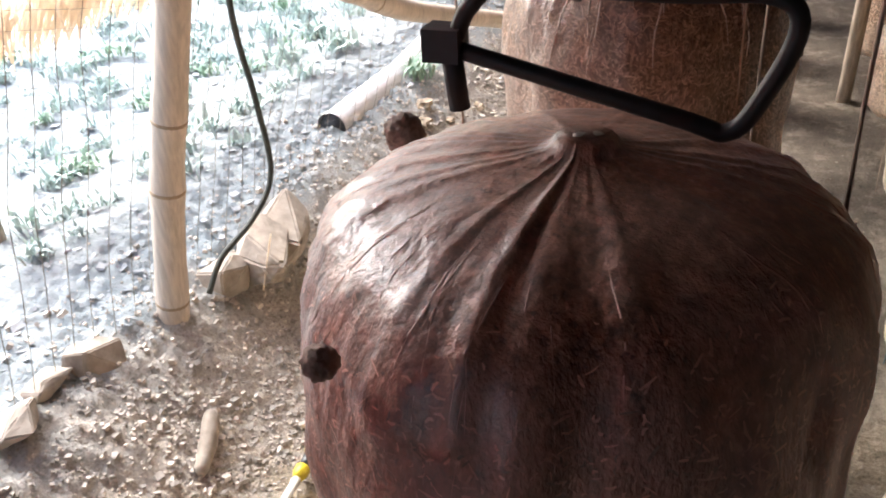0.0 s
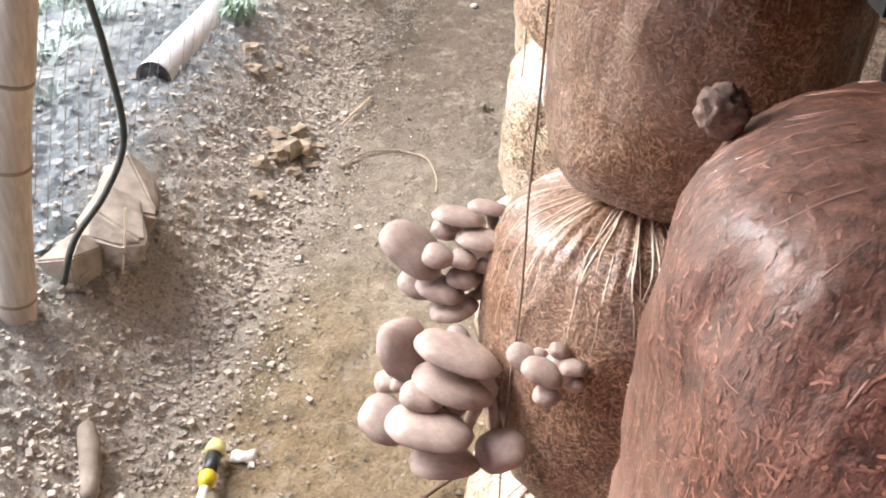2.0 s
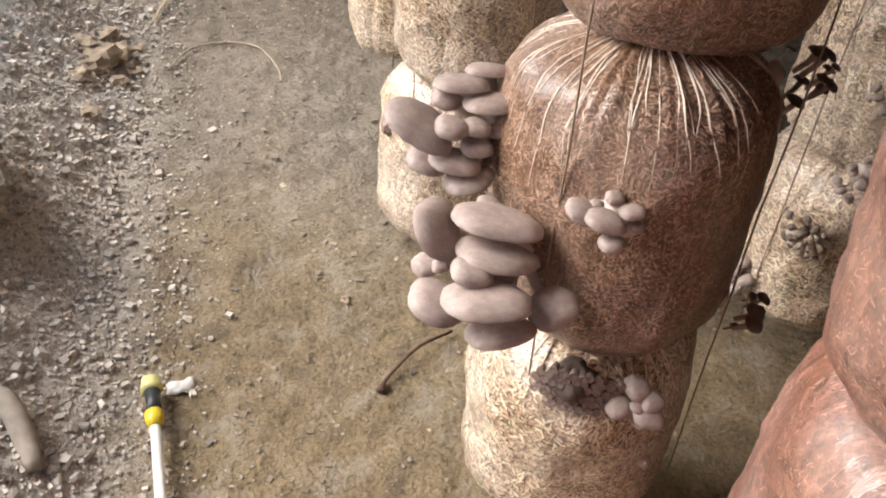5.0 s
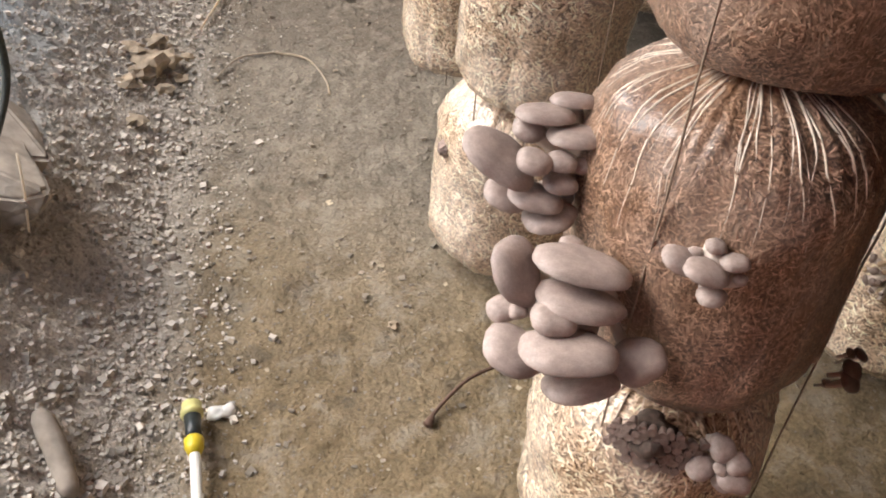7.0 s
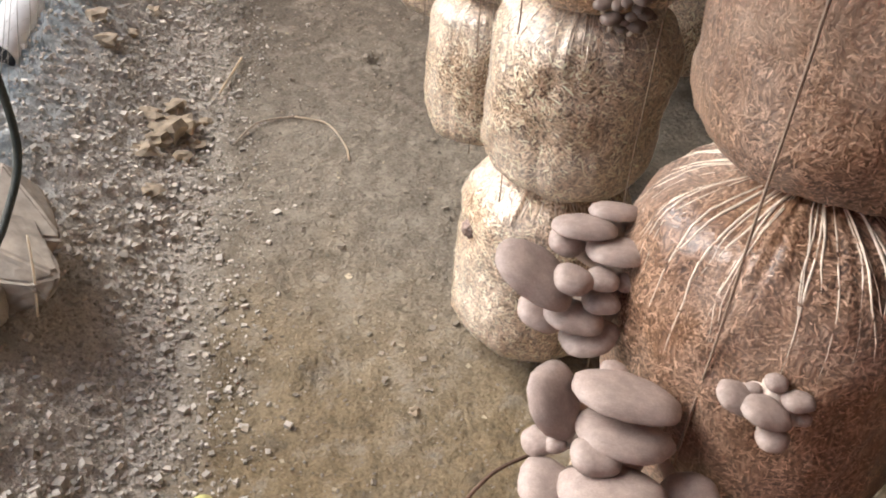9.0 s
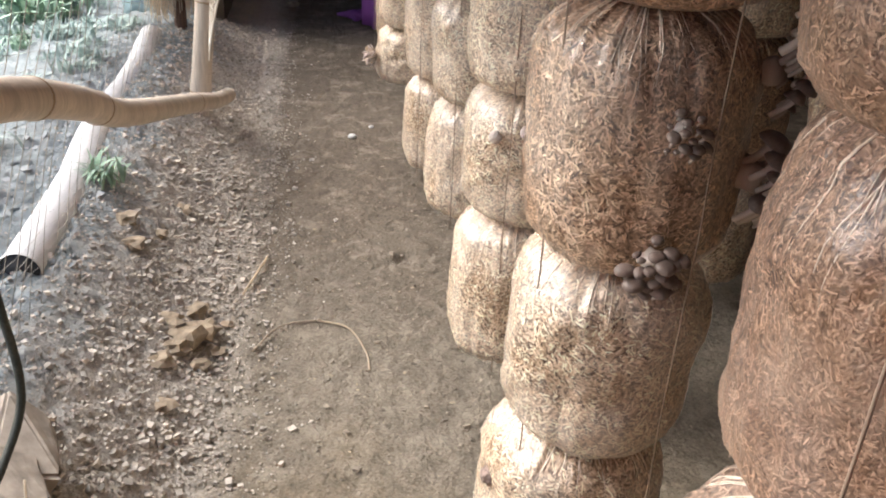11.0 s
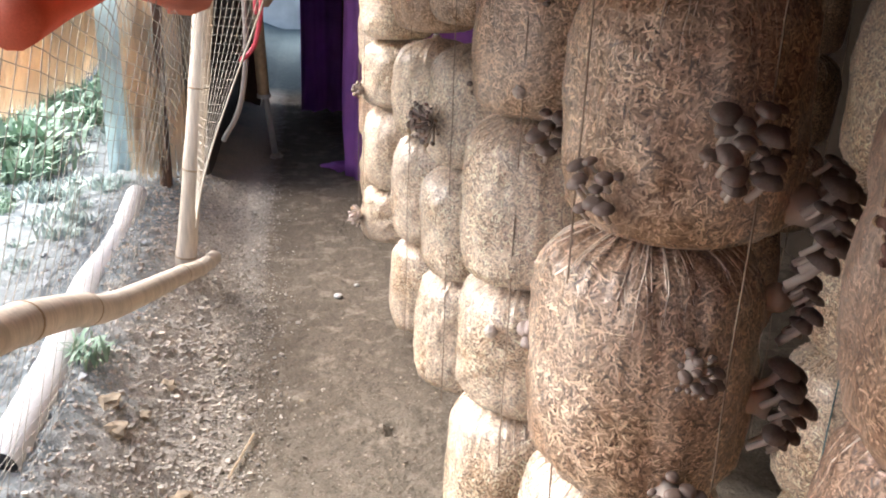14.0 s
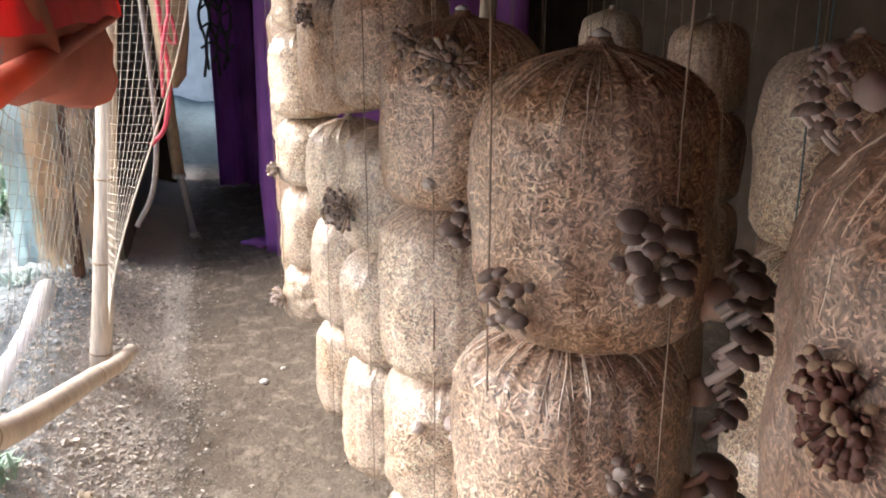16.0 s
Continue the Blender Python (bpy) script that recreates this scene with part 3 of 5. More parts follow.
COLUMNS = [
    ("A", 0.327, -2.676, [0.08, 0.46, 0.85, 1.222], ["red"], 0.172),
    ("B", 0.235, -2.15, [0.10, 0.50, 0.90, 1.265, 1.60], ["pale", "russet", "russet", "russet"], 0.168),
    ("C", 0.245, -1.43, [0.06, 0.46, 0.81, 1.205, 1.57], ["pale", "pale", "brown", "brown"], 0.165),
    ("D", 0.235, -0.75, [0.16, 0.55, 0.86, 1.225, 1.59], ["pale", "pale", "pale", "brown"], 0.165),
    ("E", 0.235, 0.0, [0.18, 0.58, 0.92, 1.27], ["pale"], 0.165),
    ("E2", 0.245, 0.02, [1.33, 1.70], ["brown"], 0.16),
    ("F", 0.215, 0.70, [0.05, 0.43, 0.86, 1.20], ["pale"], 0.165),
    ("F2", 0.20, 0.68, [1.24, 1.64], ["brown"], 0.16),
    ("G", 0.135, 1.40, [0.20, 0.455, 0.83, 1.125, 1.5, 1.8], ["pale"], 0.165),
    ("H", 0.16, 2.05, [0.15, 0.52, 0.89, 1.26, 1.62], ["pale", "brown"], 0.165),
    ("S0", 0.95, -2.55, [0.12, 0.50, 0.88, 1.26], ["brown"], 0.165),
    ("S1", 0.86, -1.85, [0.12, 0.50, 0.88, 1.26], ["pale"], 0.165),
    ("S2", 0.90, -1.08, [0.08, 0.45, 0.80, 1.17, 1.55], ["pale"], 0.165),
    ("S3", 0.92, -0.30, [0.12, 0.5, 0.88, 1.25], ["pale", "brown"], 0.165),
    ("S4", 0.90, 0.45, [0.12, 0.5, 0.88, 1.25], ["brown"], 0.165),
    ("S5", 0.85, 1.2, [0.12, 0.5, 0.88, 1.25], ["brown"], 0.165),
    ("T1", 1.733, 1.84, [0.42, 0.80, 1.18, 1.55], ["pale"], 0.165),
    ("T2", 1.764, 0.89, [0.40, 0.78, 1.16, 1.53], ["brown"], 0.165),
    ("T3", 1.60, -0.1, [0.2, 0.58, 0.96, 1.34], ["brown"], 0.165),
    ("T4", 1.60, -1.2, [0.2, 0.58, 0.96, 1.34], ["brown"], 0.165),
]
CORD_ANGLES = {"A": [1.05, 0.55], "B": [-2.5, -0.5, 1.4], "C": [-2.82, -1.36, 0.6], "D": [-2.1, -0.2, 1.6], "E": [-2.2, -0.4, 1.5], "F": [-2.36, -0.3, 1.5], "S2": [-2.62, -0.6, 1.2]}
for key, x, y, cuts, kinds, r in COLUMNS:
    column(key, x, y, cuts, kinds, r)
    if key not in ("E2", "F2"):
        cords(key, x, y, cuts[0], r, CORD_ANGLES.get(key) or [rnd.uniform(3.0, 3.6) + 2.09 * k for k in range(3)])


# ---- bamboo posts and rail ----
def bamboo(name, pts, radius, nodes, label):
    """A bamboo cane through points, with raised nodes at the given shares of its length."""
    path = spline(pts, 14)
    n = len(path)
    rs = []
    for i in range(n):
        t = i / (n - 1)
        near = min(abs(t - q) for q in nodes)
        rs.append(radius * (1 - 0.12 * t) * (1 + 0.07 * math.exp(-(near * n / 1.2) ** 2) - 0.012 * math.sin(9 * t)))
    ob = thing(name, tube(bmesh.new(), path, rs, 20), M_BAMBOO, label, "bamboo pole")
    for q in nodes:
        i = min(n - 2, max(1, int(q * (n - 1))))
        d = (path[i + 1] - path[i - 1]).normalized() * 0.004
        part("node_ring", tube(bmesh.new(), [path[i] - d, path[i] + d], rs[i] * 1.02, 20), M_NODE, ob, "dark ridge of the cane")
    return ob


bamboo("bamboo_post", [(-0.95, -1.68, 0.10), (-0.845, -1.685, 0.60), (-0.715, -1.69, 1.05), (-0.36, -1.70, 2.36)], 0.040, [0.02, 0.14, 0.335, 0.52, 0.70, 0.88], "pale bamboo post with dark nodes, set in the soil bank")
bamboo("bamboo_post", [(-0.825, 1.10, 0.05), (-0.745, 1.10, 0.65), (-0.69, 1.10, 1.10), (-0.56, 1.10, 2.36)], 0.043, [0.1, 0.33, 0.6, 0.85], "slender pale bamboo post beside the netting")
bamboo("bamboo_rail", [(-0.74, -2.15, 1.26), (-0.735, -1.55, 1.075), (-0.733, -1.192, 0.965), (-0.74, -0.86, 0.842), (-0.746, -0.486, 0.69), (-0.72, 0.35, 0.43), (-0.705, 0.85, 0.27), (-0.70, 1.22, 0.17)], 0.037, [0.30, 0.48, 0.73], "crooked bamboo rail sloping down onto the soil bank")


# ---- netting ----
def netting():
    bm = bmesh.new()
    cell = 0.034

    def at(u, v):
        # u along the aisle, v from the bank up the slanting posts
        zb = 0.24 - 0.08 * smooth01(0.8, 1.4, u)
        z = zb + v
        x = -0.975 + 0.27 * v + 0.03 * noise.noise(Vector((u * 1.3, v * 1.1, 3))) + 0.012 * noise.noise(Vector((u * 5, v * 4, 9)))
        y = u + 0.05 * noise.noise(Vector((u * 1.1, v * 1.7, 5))) + 0.015 * noise.noise(Vector((u * 5, v * 5, 2)))
        return Vector((x, y, z))

    nv = int(1.5 / cell)
    w = 0.0010

    def strip(points):
        prev = None
        for p in points:
            a = [bm.verts.new(p + Vector(o) * w) for o in ((0, -1, 0), (1, 0.5, 0.5), (-1, 0.5, -0.5))]
            if prev:
                for k in range(3):
                    bm.faces.new((prev[k], prev[(k + 1) % 3], a[(k + 1) % 3], a[k]))
            prev = a

    u = -4.2
    while u < 1.14:
        strip([at(u, k * 0.06) for k in range(26)])
        u += 0.068 + 0.03 * smooth01(-1.2, -0.4, u)
    for j in range(-8, nv + 34):
        run = [(-4.2 + k * 0.06, j * cell - 0.24 * (-4.2 + k * 0.06 + 1.0)) for k in range(90)]
        run = [(p, q) for p, q in run if 0 <= q <= 1.5]
        if len(run) > 2:
            strip([at(p, q) for p, q in run])
    net = thing("garden_netting", bm, M_NET, "pale square-mesh netting stretched over the bamboo posts", "netting", smooth=False)
    part("edge_rope", tube(bmesh.new(), [at(-4.2 + 0.1 * k, 0.0) for k in range(55)], 0.003, 6), M_CORD, net, "twine along the lower edge")
    # slack end of the net, bulging past the post into the aisle
    bm = bmesh.new()

    def slack(s, z):
        wide = 0.02 + 0.27 * smooth01(0.40, 1.75, z)
        return Vector((-0.79 + 0.105 * z + wide * s, 1.02 - 0.10 * s + 0.02 * math.sin(3 * s + z * 4), z))

    for k in range(11):
        strip([slack(k / 10, 0.45 + 0.08 * i) for i in range(24)])
    for i in range(58):
        strip([slack(k / 6, 0.45 + 0.033 * i) for k in range(7)])
    part("slack_end", bm, M_NETPALE, net, "slack bunched end of the netting", smooth=False)
    part("edge_rope", tube(bmesh.new(), [slack(1.0, 0.42 + 0.07 * k) for k in range(28)], 0.004, 6), M_NETPALE, net, "twine along the open edge")


netting()


# ---- mushrooms ----
def cap_mesh(seed, material):
    """A shell-shaped cap: gently domed, rolled thin rim, gilled underside."""
    s = Vector((seed * 2.1, seed, seed * 4.4))

    def wobble(r, z, a):
        n = noise.noise(Vector((math.cos(a), math.sin(a), 0)) * 0.9 + s)
        m = noise.noise(Vector((math.cos(a), math.sin(a), 0)) * 2.6 + s * 2)
        k = 1 + (0.16 * n + 0.05 * m) * r
        gill = 0.03 * math.cos(26 * a) * r if z < -0.17 else 0.0
        return r * k, z + 0.10 * n * r * r + 0.05 * m * r * r + gill

    prof = [(0.02, 0.42), (0.2, 0.425), (0.38, 0.41), (0.54, 0.37), (0.68, 0.30), (0.80, 0.20), (0.89, 0.08), (0.955, -0.05), (0.99, -0.15), (1.0, -0.215), (0.985, -0.25), (0.95, -0.255), (0.8, -0.18), (0.55, -0.16), (0.3, -0.24), (0.14, -0.40)]
    return mesh_ob("cap", lathe(bmesh.new(), prof, 40, wobble), material)


CAPS = {"grey": [cap_mesh(k, M_CAP) for k in (1, 2, 3)], "dark": [cap_mesh(k, M_CAPDARK) for k in (4, 5, 6)], "brown": [cap_mesh(k, M_CAPBROWN) for k in (10, 11, 12)], "dry": [cap_mesh(k, M_CAPDRY) for k in (7, 8, 9)]}


def hang_on(name, bag, bm, material, label):
    """A part whose mesh is given in the place's own coordinates."""
    ob = new(name, mesh_ob(name, bm, material))
    ob.parent = bag
    ob.matrix_parent_inverse = bag.matrix_basis.inverted()
    return tagged(ob, label)


def put_cap(cluster, kind, at, axis, sx, sy, sz, spin):
    q = Vector(axis).normalized().to_track_quat("Z", "Y").to_matrix().to_4x4()
    cap = new("cap", rnd.choice(CAPS[kind]))
    cap.parent = cluster
    cap.matrix_basis = Matrix.Translation(at) @ q @ Matrix.Rotation(spin, 4, "Z") @ Matrix.Diagonal((sx, sy, sz, 1))


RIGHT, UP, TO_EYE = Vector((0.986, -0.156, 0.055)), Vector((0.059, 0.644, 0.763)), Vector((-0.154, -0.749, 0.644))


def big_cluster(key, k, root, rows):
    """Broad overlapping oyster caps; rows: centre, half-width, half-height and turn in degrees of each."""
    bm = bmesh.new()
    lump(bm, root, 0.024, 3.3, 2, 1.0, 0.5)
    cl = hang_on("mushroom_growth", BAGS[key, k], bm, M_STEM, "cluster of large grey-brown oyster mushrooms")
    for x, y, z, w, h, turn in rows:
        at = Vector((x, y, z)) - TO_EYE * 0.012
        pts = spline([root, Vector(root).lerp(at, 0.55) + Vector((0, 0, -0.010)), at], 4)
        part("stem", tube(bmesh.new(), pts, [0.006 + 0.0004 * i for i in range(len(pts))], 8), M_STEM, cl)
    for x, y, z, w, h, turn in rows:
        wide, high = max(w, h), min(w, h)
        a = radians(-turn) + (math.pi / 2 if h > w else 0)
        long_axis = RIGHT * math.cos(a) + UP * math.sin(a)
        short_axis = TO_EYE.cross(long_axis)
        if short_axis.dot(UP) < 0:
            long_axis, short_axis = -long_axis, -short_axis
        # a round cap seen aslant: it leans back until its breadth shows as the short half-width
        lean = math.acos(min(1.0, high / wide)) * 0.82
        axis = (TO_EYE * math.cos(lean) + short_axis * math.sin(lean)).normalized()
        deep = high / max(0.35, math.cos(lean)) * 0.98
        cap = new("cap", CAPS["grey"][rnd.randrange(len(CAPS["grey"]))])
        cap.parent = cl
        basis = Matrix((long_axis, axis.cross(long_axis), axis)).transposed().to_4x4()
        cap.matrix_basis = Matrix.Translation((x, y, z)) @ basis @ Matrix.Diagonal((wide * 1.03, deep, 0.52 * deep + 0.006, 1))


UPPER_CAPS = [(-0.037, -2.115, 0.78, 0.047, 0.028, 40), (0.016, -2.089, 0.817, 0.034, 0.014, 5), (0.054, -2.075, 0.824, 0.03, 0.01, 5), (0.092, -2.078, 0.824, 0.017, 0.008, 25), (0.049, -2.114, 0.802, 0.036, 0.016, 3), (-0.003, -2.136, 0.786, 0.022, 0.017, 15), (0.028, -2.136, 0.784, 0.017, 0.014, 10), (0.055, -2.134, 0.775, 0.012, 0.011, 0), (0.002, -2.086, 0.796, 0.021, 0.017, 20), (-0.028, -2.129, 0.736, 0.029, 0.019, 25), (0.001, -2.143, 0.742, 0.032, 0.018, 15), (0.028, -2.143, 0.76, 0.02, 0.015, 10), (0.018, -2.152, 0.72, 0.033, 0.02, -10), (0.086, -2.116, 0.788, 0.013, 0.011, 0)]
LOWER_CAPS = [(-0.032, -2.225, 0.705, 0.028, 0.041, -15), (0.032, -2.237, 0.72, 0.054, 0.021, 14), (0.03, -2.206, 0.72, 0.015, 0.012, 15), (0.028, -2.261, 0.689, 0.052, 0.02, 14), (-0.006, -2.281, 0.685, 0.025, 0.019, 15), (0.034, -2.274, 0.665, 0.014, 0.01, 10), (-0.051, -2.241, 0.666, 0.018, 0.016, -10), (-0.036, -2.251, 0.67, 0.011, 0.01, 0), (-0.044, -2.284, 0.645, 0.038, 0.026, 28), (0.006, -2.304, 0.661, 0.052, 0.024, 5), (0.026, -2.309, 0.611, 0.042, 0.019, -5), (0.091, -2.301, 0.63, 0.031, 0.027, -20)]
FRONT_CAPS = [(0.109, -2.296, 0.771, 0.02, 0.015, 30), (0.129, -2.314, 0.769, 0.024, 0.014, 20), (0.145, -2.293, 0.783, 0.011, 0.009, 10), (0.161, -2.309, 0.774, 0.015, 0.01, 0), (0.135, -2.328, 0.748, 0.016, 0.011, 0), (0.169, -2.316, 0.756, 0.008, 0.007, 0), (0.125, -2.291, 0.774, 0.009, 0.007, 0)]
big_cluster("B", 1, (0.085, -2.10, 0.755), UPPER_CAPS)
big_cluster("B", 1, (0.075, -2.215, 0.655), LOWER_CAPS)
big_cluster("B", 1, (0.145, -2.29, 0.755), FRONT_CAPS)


def cluster(key, k, at, normal, count, spread, size, kind="dark", ball=False, label="cluster of small dark oyster mushrooms", out=0.035):
    """Caps on short stems that fan out of one spot of a bag."""
    at, n = Vector(at), Vector((*normal, 0.0)).normalized()
    spread *= 0.88
    side = Vector((-n.y, n.x, 0))
    up = Vector((0, 0, 1))
    root = at - n * 0.012
    bm = bmesh.new()
    lump(bm, root, spread * (0.22 if ball else 0.42), rnd.uniform(1, 9), 2, 1.0, 0.5)
    rows = []
    for i in range(count):
        r = spread * math.sqrt((i + 0.5) / count)
        a = i * 2.39996 + rnd.uniform(-0.3, 0.3)
        u, v = r * math.cos(a), r * math.sin(a) * 0.9
        share = 1 - (r / spread) ** 2
        tip = at + side * u * 1.05 + up * v * 1.1 + n * (1.25 * out * (0.4 + 0.6 * share) + rnd.uniform(-0.15, 0.2) * out)
        s = size * rnd.choice((0.5, 0.65, 0.8, 0.95, 1.1)) * rnd.uniform(0.9, 1.05)
        if ball:
            axis = (tip - root).normalized()
        else:
            axis = (n * 0.42 + up * 0.85 + side * (u / spread) * 0.25).normalized()
        mid = root.lerp(tip, 0.6) if ball else tip - axis * s * 1.1 - n * s * 0.15
        foot = root if ball else tip - axis * s * 2.0 - n * s * 0.7
        rows.append((tip, axis, s, tube(bmesh.new(), [foot, mid, tip - axis * s * 0.2], [s * 0.24, s * 0.25, s * 0.34] if not ball else [s * 0.16, s * 0.34, s * 0.62], 8)))
    cl = hang_on("mushroom_growth", BAGS[key, k], bm, M_STEM, label)
    for tip, axis, s, st in rows:
        part("stem", st, M_CAPBROWN if kind == "brown" else M_STEM, cl)
        e = 0.75 if ball else rnd.uniform(0.75, 1.0)
        put_cap(cl, "dry" if ball and rnd.random() < 0.3 else kind, tip, axis, s * (0.80 if ball else 1.02), s * e * (0.80 if ball else 1.02), s * (0.85 if not ball else 0.9), rnd.uniform(0, 6.28))


cluster("C", 3, (0.245, -1.600, 1.365), (-0.02, -1.0), 17, 0.062, 0.018, out=0.035)
cluster("C", 3, (0.385, -1.540, 1.262), (0.80, -0.60), 20, 0.082, 0.025, out=0.04)
cluster("C", 2, (0.400, -1.500, 1.115), (0.95, -0.40), 16, 0.056, 0.020, out=0.03)
cluster("C", 2, (0.385, -1.525, 0.965), (0.88, -0.55), 20, 0.074, 0.023, out=0.035)
cluster("C", 3, (0.112, -1.515, 1.290), (-0.80, -0.60), 10, 0.046, 0.016, out=0.03)
cluster("C", 2, (0.232, -1.597, 1.060), (-0.12, -0.99), 15, 0.038, 0.010, out=0.02)
cluster("C", 2, (0.222, -1.597, 0.862), (-0.19, -0.98), 20, 0.050, 0.015, out=0.028)
cluster("D", 2, (0.210, -0.915, 1.235), (-0.20, -0.97), 9, 0.050, 0.024, out=0.04)
cluster("D", 1, (0.215, -0.915, 0.815), (-0.20, -0.97), 9, 0.052, 0.024, "grey", out=0.04)
cluster("B", 1, (0.395, -2.165, 0.845), (1.0, -0.1), 10, 0.045, 0.015, out=0.05)
cluster("B", 0, (0.225, -2.318, 0.465), (-0.10, -0.99), 7, 0.035, 0.021, "grey", label="cluster of pale grey oyster mushrooms", out=0.03)
cluster("B", 3, (0.080, -2.115, 1.600), (-0.95, 0.15), 20, 0.026, 0.0065, out=0.018)
cluster("B", 3, (0.066, -2.150, 1.444), (-1.0, 0.0), 64, 0.038, 0.0056, "brown", True, label="flat rosette of small russet mushroom pins", out=0.006)
cluster("B", 1, (0.37, -2.25, 0.545), (0.8, -0.6), 8, 0.035, 0.016, out=0.04)
DRY = "dried radiating cluster of mushroom pins with dark tips"
cluster("E", 2, (0.085, -0.075, 1.062), (-0.85, -0.50), 40, 0.078, 0.0125, ball=True, label=DRY, out=0.05)
cluster("D", 3, (0.178, -0.905, 1.522), (-0.37, -0.93), 40, 0.070, 0.012, ball=True, label=DRY, out=0.045)
cluster("D", 3, (0.120, -0.865, 1.560), (-0.70, -0.71), 16, 0.040, 0.012, ball=True, label=DRY, out=0.03)
cluster("G", 0, (-0.030, 1.360, 0.315), (-0.95, -0.3), 34, 0.065, 0.010, "grey", True, "dried pale cluster of mushroom pins", 0.05)
cluster("G", 2, (-0.028, 1.360, 0.905), (-0.95, -0.3), 18, 0.045, 0.014, ball=True, label=DRY, out=0.04)
cluster("F2", 0, (0.062, 0.595, 1.575), (-0.86, -0.51), 20, 0.055, 0.014, ball=True, label=DRY, out=0.03)
cluster("E", 2, (0.200, -0.160, 1.190), (-0.2, -0.98), 9, 0.035, 0.012, ball=True, label=DRY, out=0.02)
cluster("S1", 1, (0.750, -1.985, 0.690), (-0.67, -0.75), 16, 0.045, 0.012, "grey", label="cluster of small pale mushrooms", out=0.03)
cluster("S1", 1, (0.762, -1.985, 0.520), (-0.55, -0.83), 20, 0.050, 0.012, "grey", label="cluster of small pale mushrooms", out=0.03)
cluster("S1", 0, (0.728, -1.952, 0.375), (-0.8, -0.59), 24, 0.055, 0.011, ball=True, label=DRY, out=0.03)
cluster("S1", 0, (0.697, -1.86, 0.20), (-1.0, -0.1), 12, 0.045, 0.016, "grey", label="cluster of small pale mushrooms", out=0.03)


def nub(key, k, at, size, material, label):
    """A tight knob of young growth breaking through the film."""
    bm = bmesh.new()
    bmesh.ops.create_icosphere(bm, subdivisions=4, radius=1.0)
    for v in bm.verts:
        d = v.co.normalized()
        v.co = Vector(at) + d * size * (0.9 + 0.22 * noise.noise(d * 3.5 + Vector(at) * 50) + 0.12 * noise.noise(d * 11))
    hang_on("young_growth", BAGS[key, k], bm, material, label)


nub("A", 2, (0.184, -2.593, 1.208), 0.0155, M_NUB, "dark fuzzy knob of young growth")
nub("A", 2, (0.236, -2.823, 1.186), 0.0105, M_NUB, "dark fuzzy knob of young growth")
nub("B", 2, (0.302, -2.266, 1.024), 0.014, M_STEM, "pale knob of young growth")
nub("C", 0, (0.045, -1.450, 0.338), 0.020, M_NUB, "dark fuzzy knob of young growth")
nub("D", 2, (0.144, -0.892, 1.297), 0.015, M_STEM, "pale knob of young growth")
nub("D", 1, (0.120, -0.875, 0.775), 0.016, M_STEM, "pale knob of young growth")
nub("B", 0, (0.272, -2.318, 0.302), 0.012, M_STEM, "pale knob of young growth")


def honeycomb():
    """Open young pinheads packed side by side on the lowest bag below the big cluster."""
    bm = bmesh.new()
    lump(bm, (0.150, -2.285, 0.468), 0.030, 2.2, 3, 1.0, 0.4)
    patch = hang_on("young_growth", BAGS["B", 0], bm, M_CORE, "patch of dark open mushroom pinheads")
    cup = mesh_ob("pinhead", lathe(bmesh.new(), [(0.55, -1.6), (0.8, -0.6), (0.98, 0.2), (1.0, 0.55), (0.88, 0.68), (0.68, 0.55)], 14), M_NUB)
    for i in range(-4, 6):
        for j in range(-3, 3):
            a = -2.09 + i * 0.066 + (j % 2) * 0.033 + rnd.uniform(-0.010, 0.010)
            z = 0.476 + j * 0.0125 + rnd.uniform(-0.002, 0.002)
            if abs(i - 0.5) * 0.8 + abs(j + 0.5) > 5.2:
                continue
            n = Vector((math.cos(a), math.sin(a), 0.25 + rnd.uniform(-0.2, 0.2))).normalized()
            part("pinhead", cup, None, patch, m=Matrix.Translation((0.225 + 0.176 * math.cos(a), -2.15 + 0.176 * math.sin(a), z)) @ n.to_track_quat("Z", "Y").to_matrix().to_4x4() @ Matrix.Scale(rnd.uniform(0.0054, 0.0070), 4))


honeycomb()


# ---- hanging steel frame and things near the entrance ----
def steel_frame():
    y = -2.64
    rail = thing("steel_frame", tube(bmesh.new(), spline([(0.244, y, 1.293), (0.254, y, 1.313), (0.277, y, 1.325), (0.371, y, 1.325), (0.419, y, 1.326), (0.433, y, 1.310), (0.420, y, 1.272), (0.404, y, 1.250), (0.375, y, 1.256), (0.241, y, 1.288)], 6), 0.0054, 10),
                 M_STEEL, "black steel hand frame hanging behind a bag", "tool frame")
    part("clamp", box(bmesh.new(), (0.226, y - 0.010, 1.281), (0.249, y + 0.010, 1.301)), M_STEEL, rail, "square black clamp", smooth=False)
    part("stub", tube(bmesh.new(), [(0.241, y, 1.286), (0.245, y, 1.250)], 0.0068, 10), M_STEEL, rail)
    part("hook", tube(bmesh.new(), spline([(0.317, y, 1.319), (0.321, y, 1.493), (0.31, y - 0.02, 2.0), (0.32, y - 0.03, 2.36)], 5), 0.003, 6), M_CORD, rail, "thin cord that holds the frame")


steel_frame()
thing("wooden_pole", tube(bmesh.new(), spline([(0.68, 0.86, -0.02), (0.69, 0.75, 0.8), (0.70, 0.6, 1.6), (0.72, 0.5, 2.36)], 6), [0.03] * 19, 12), M_WOOD, "leaning grey wooden pole between the bags", "pole")


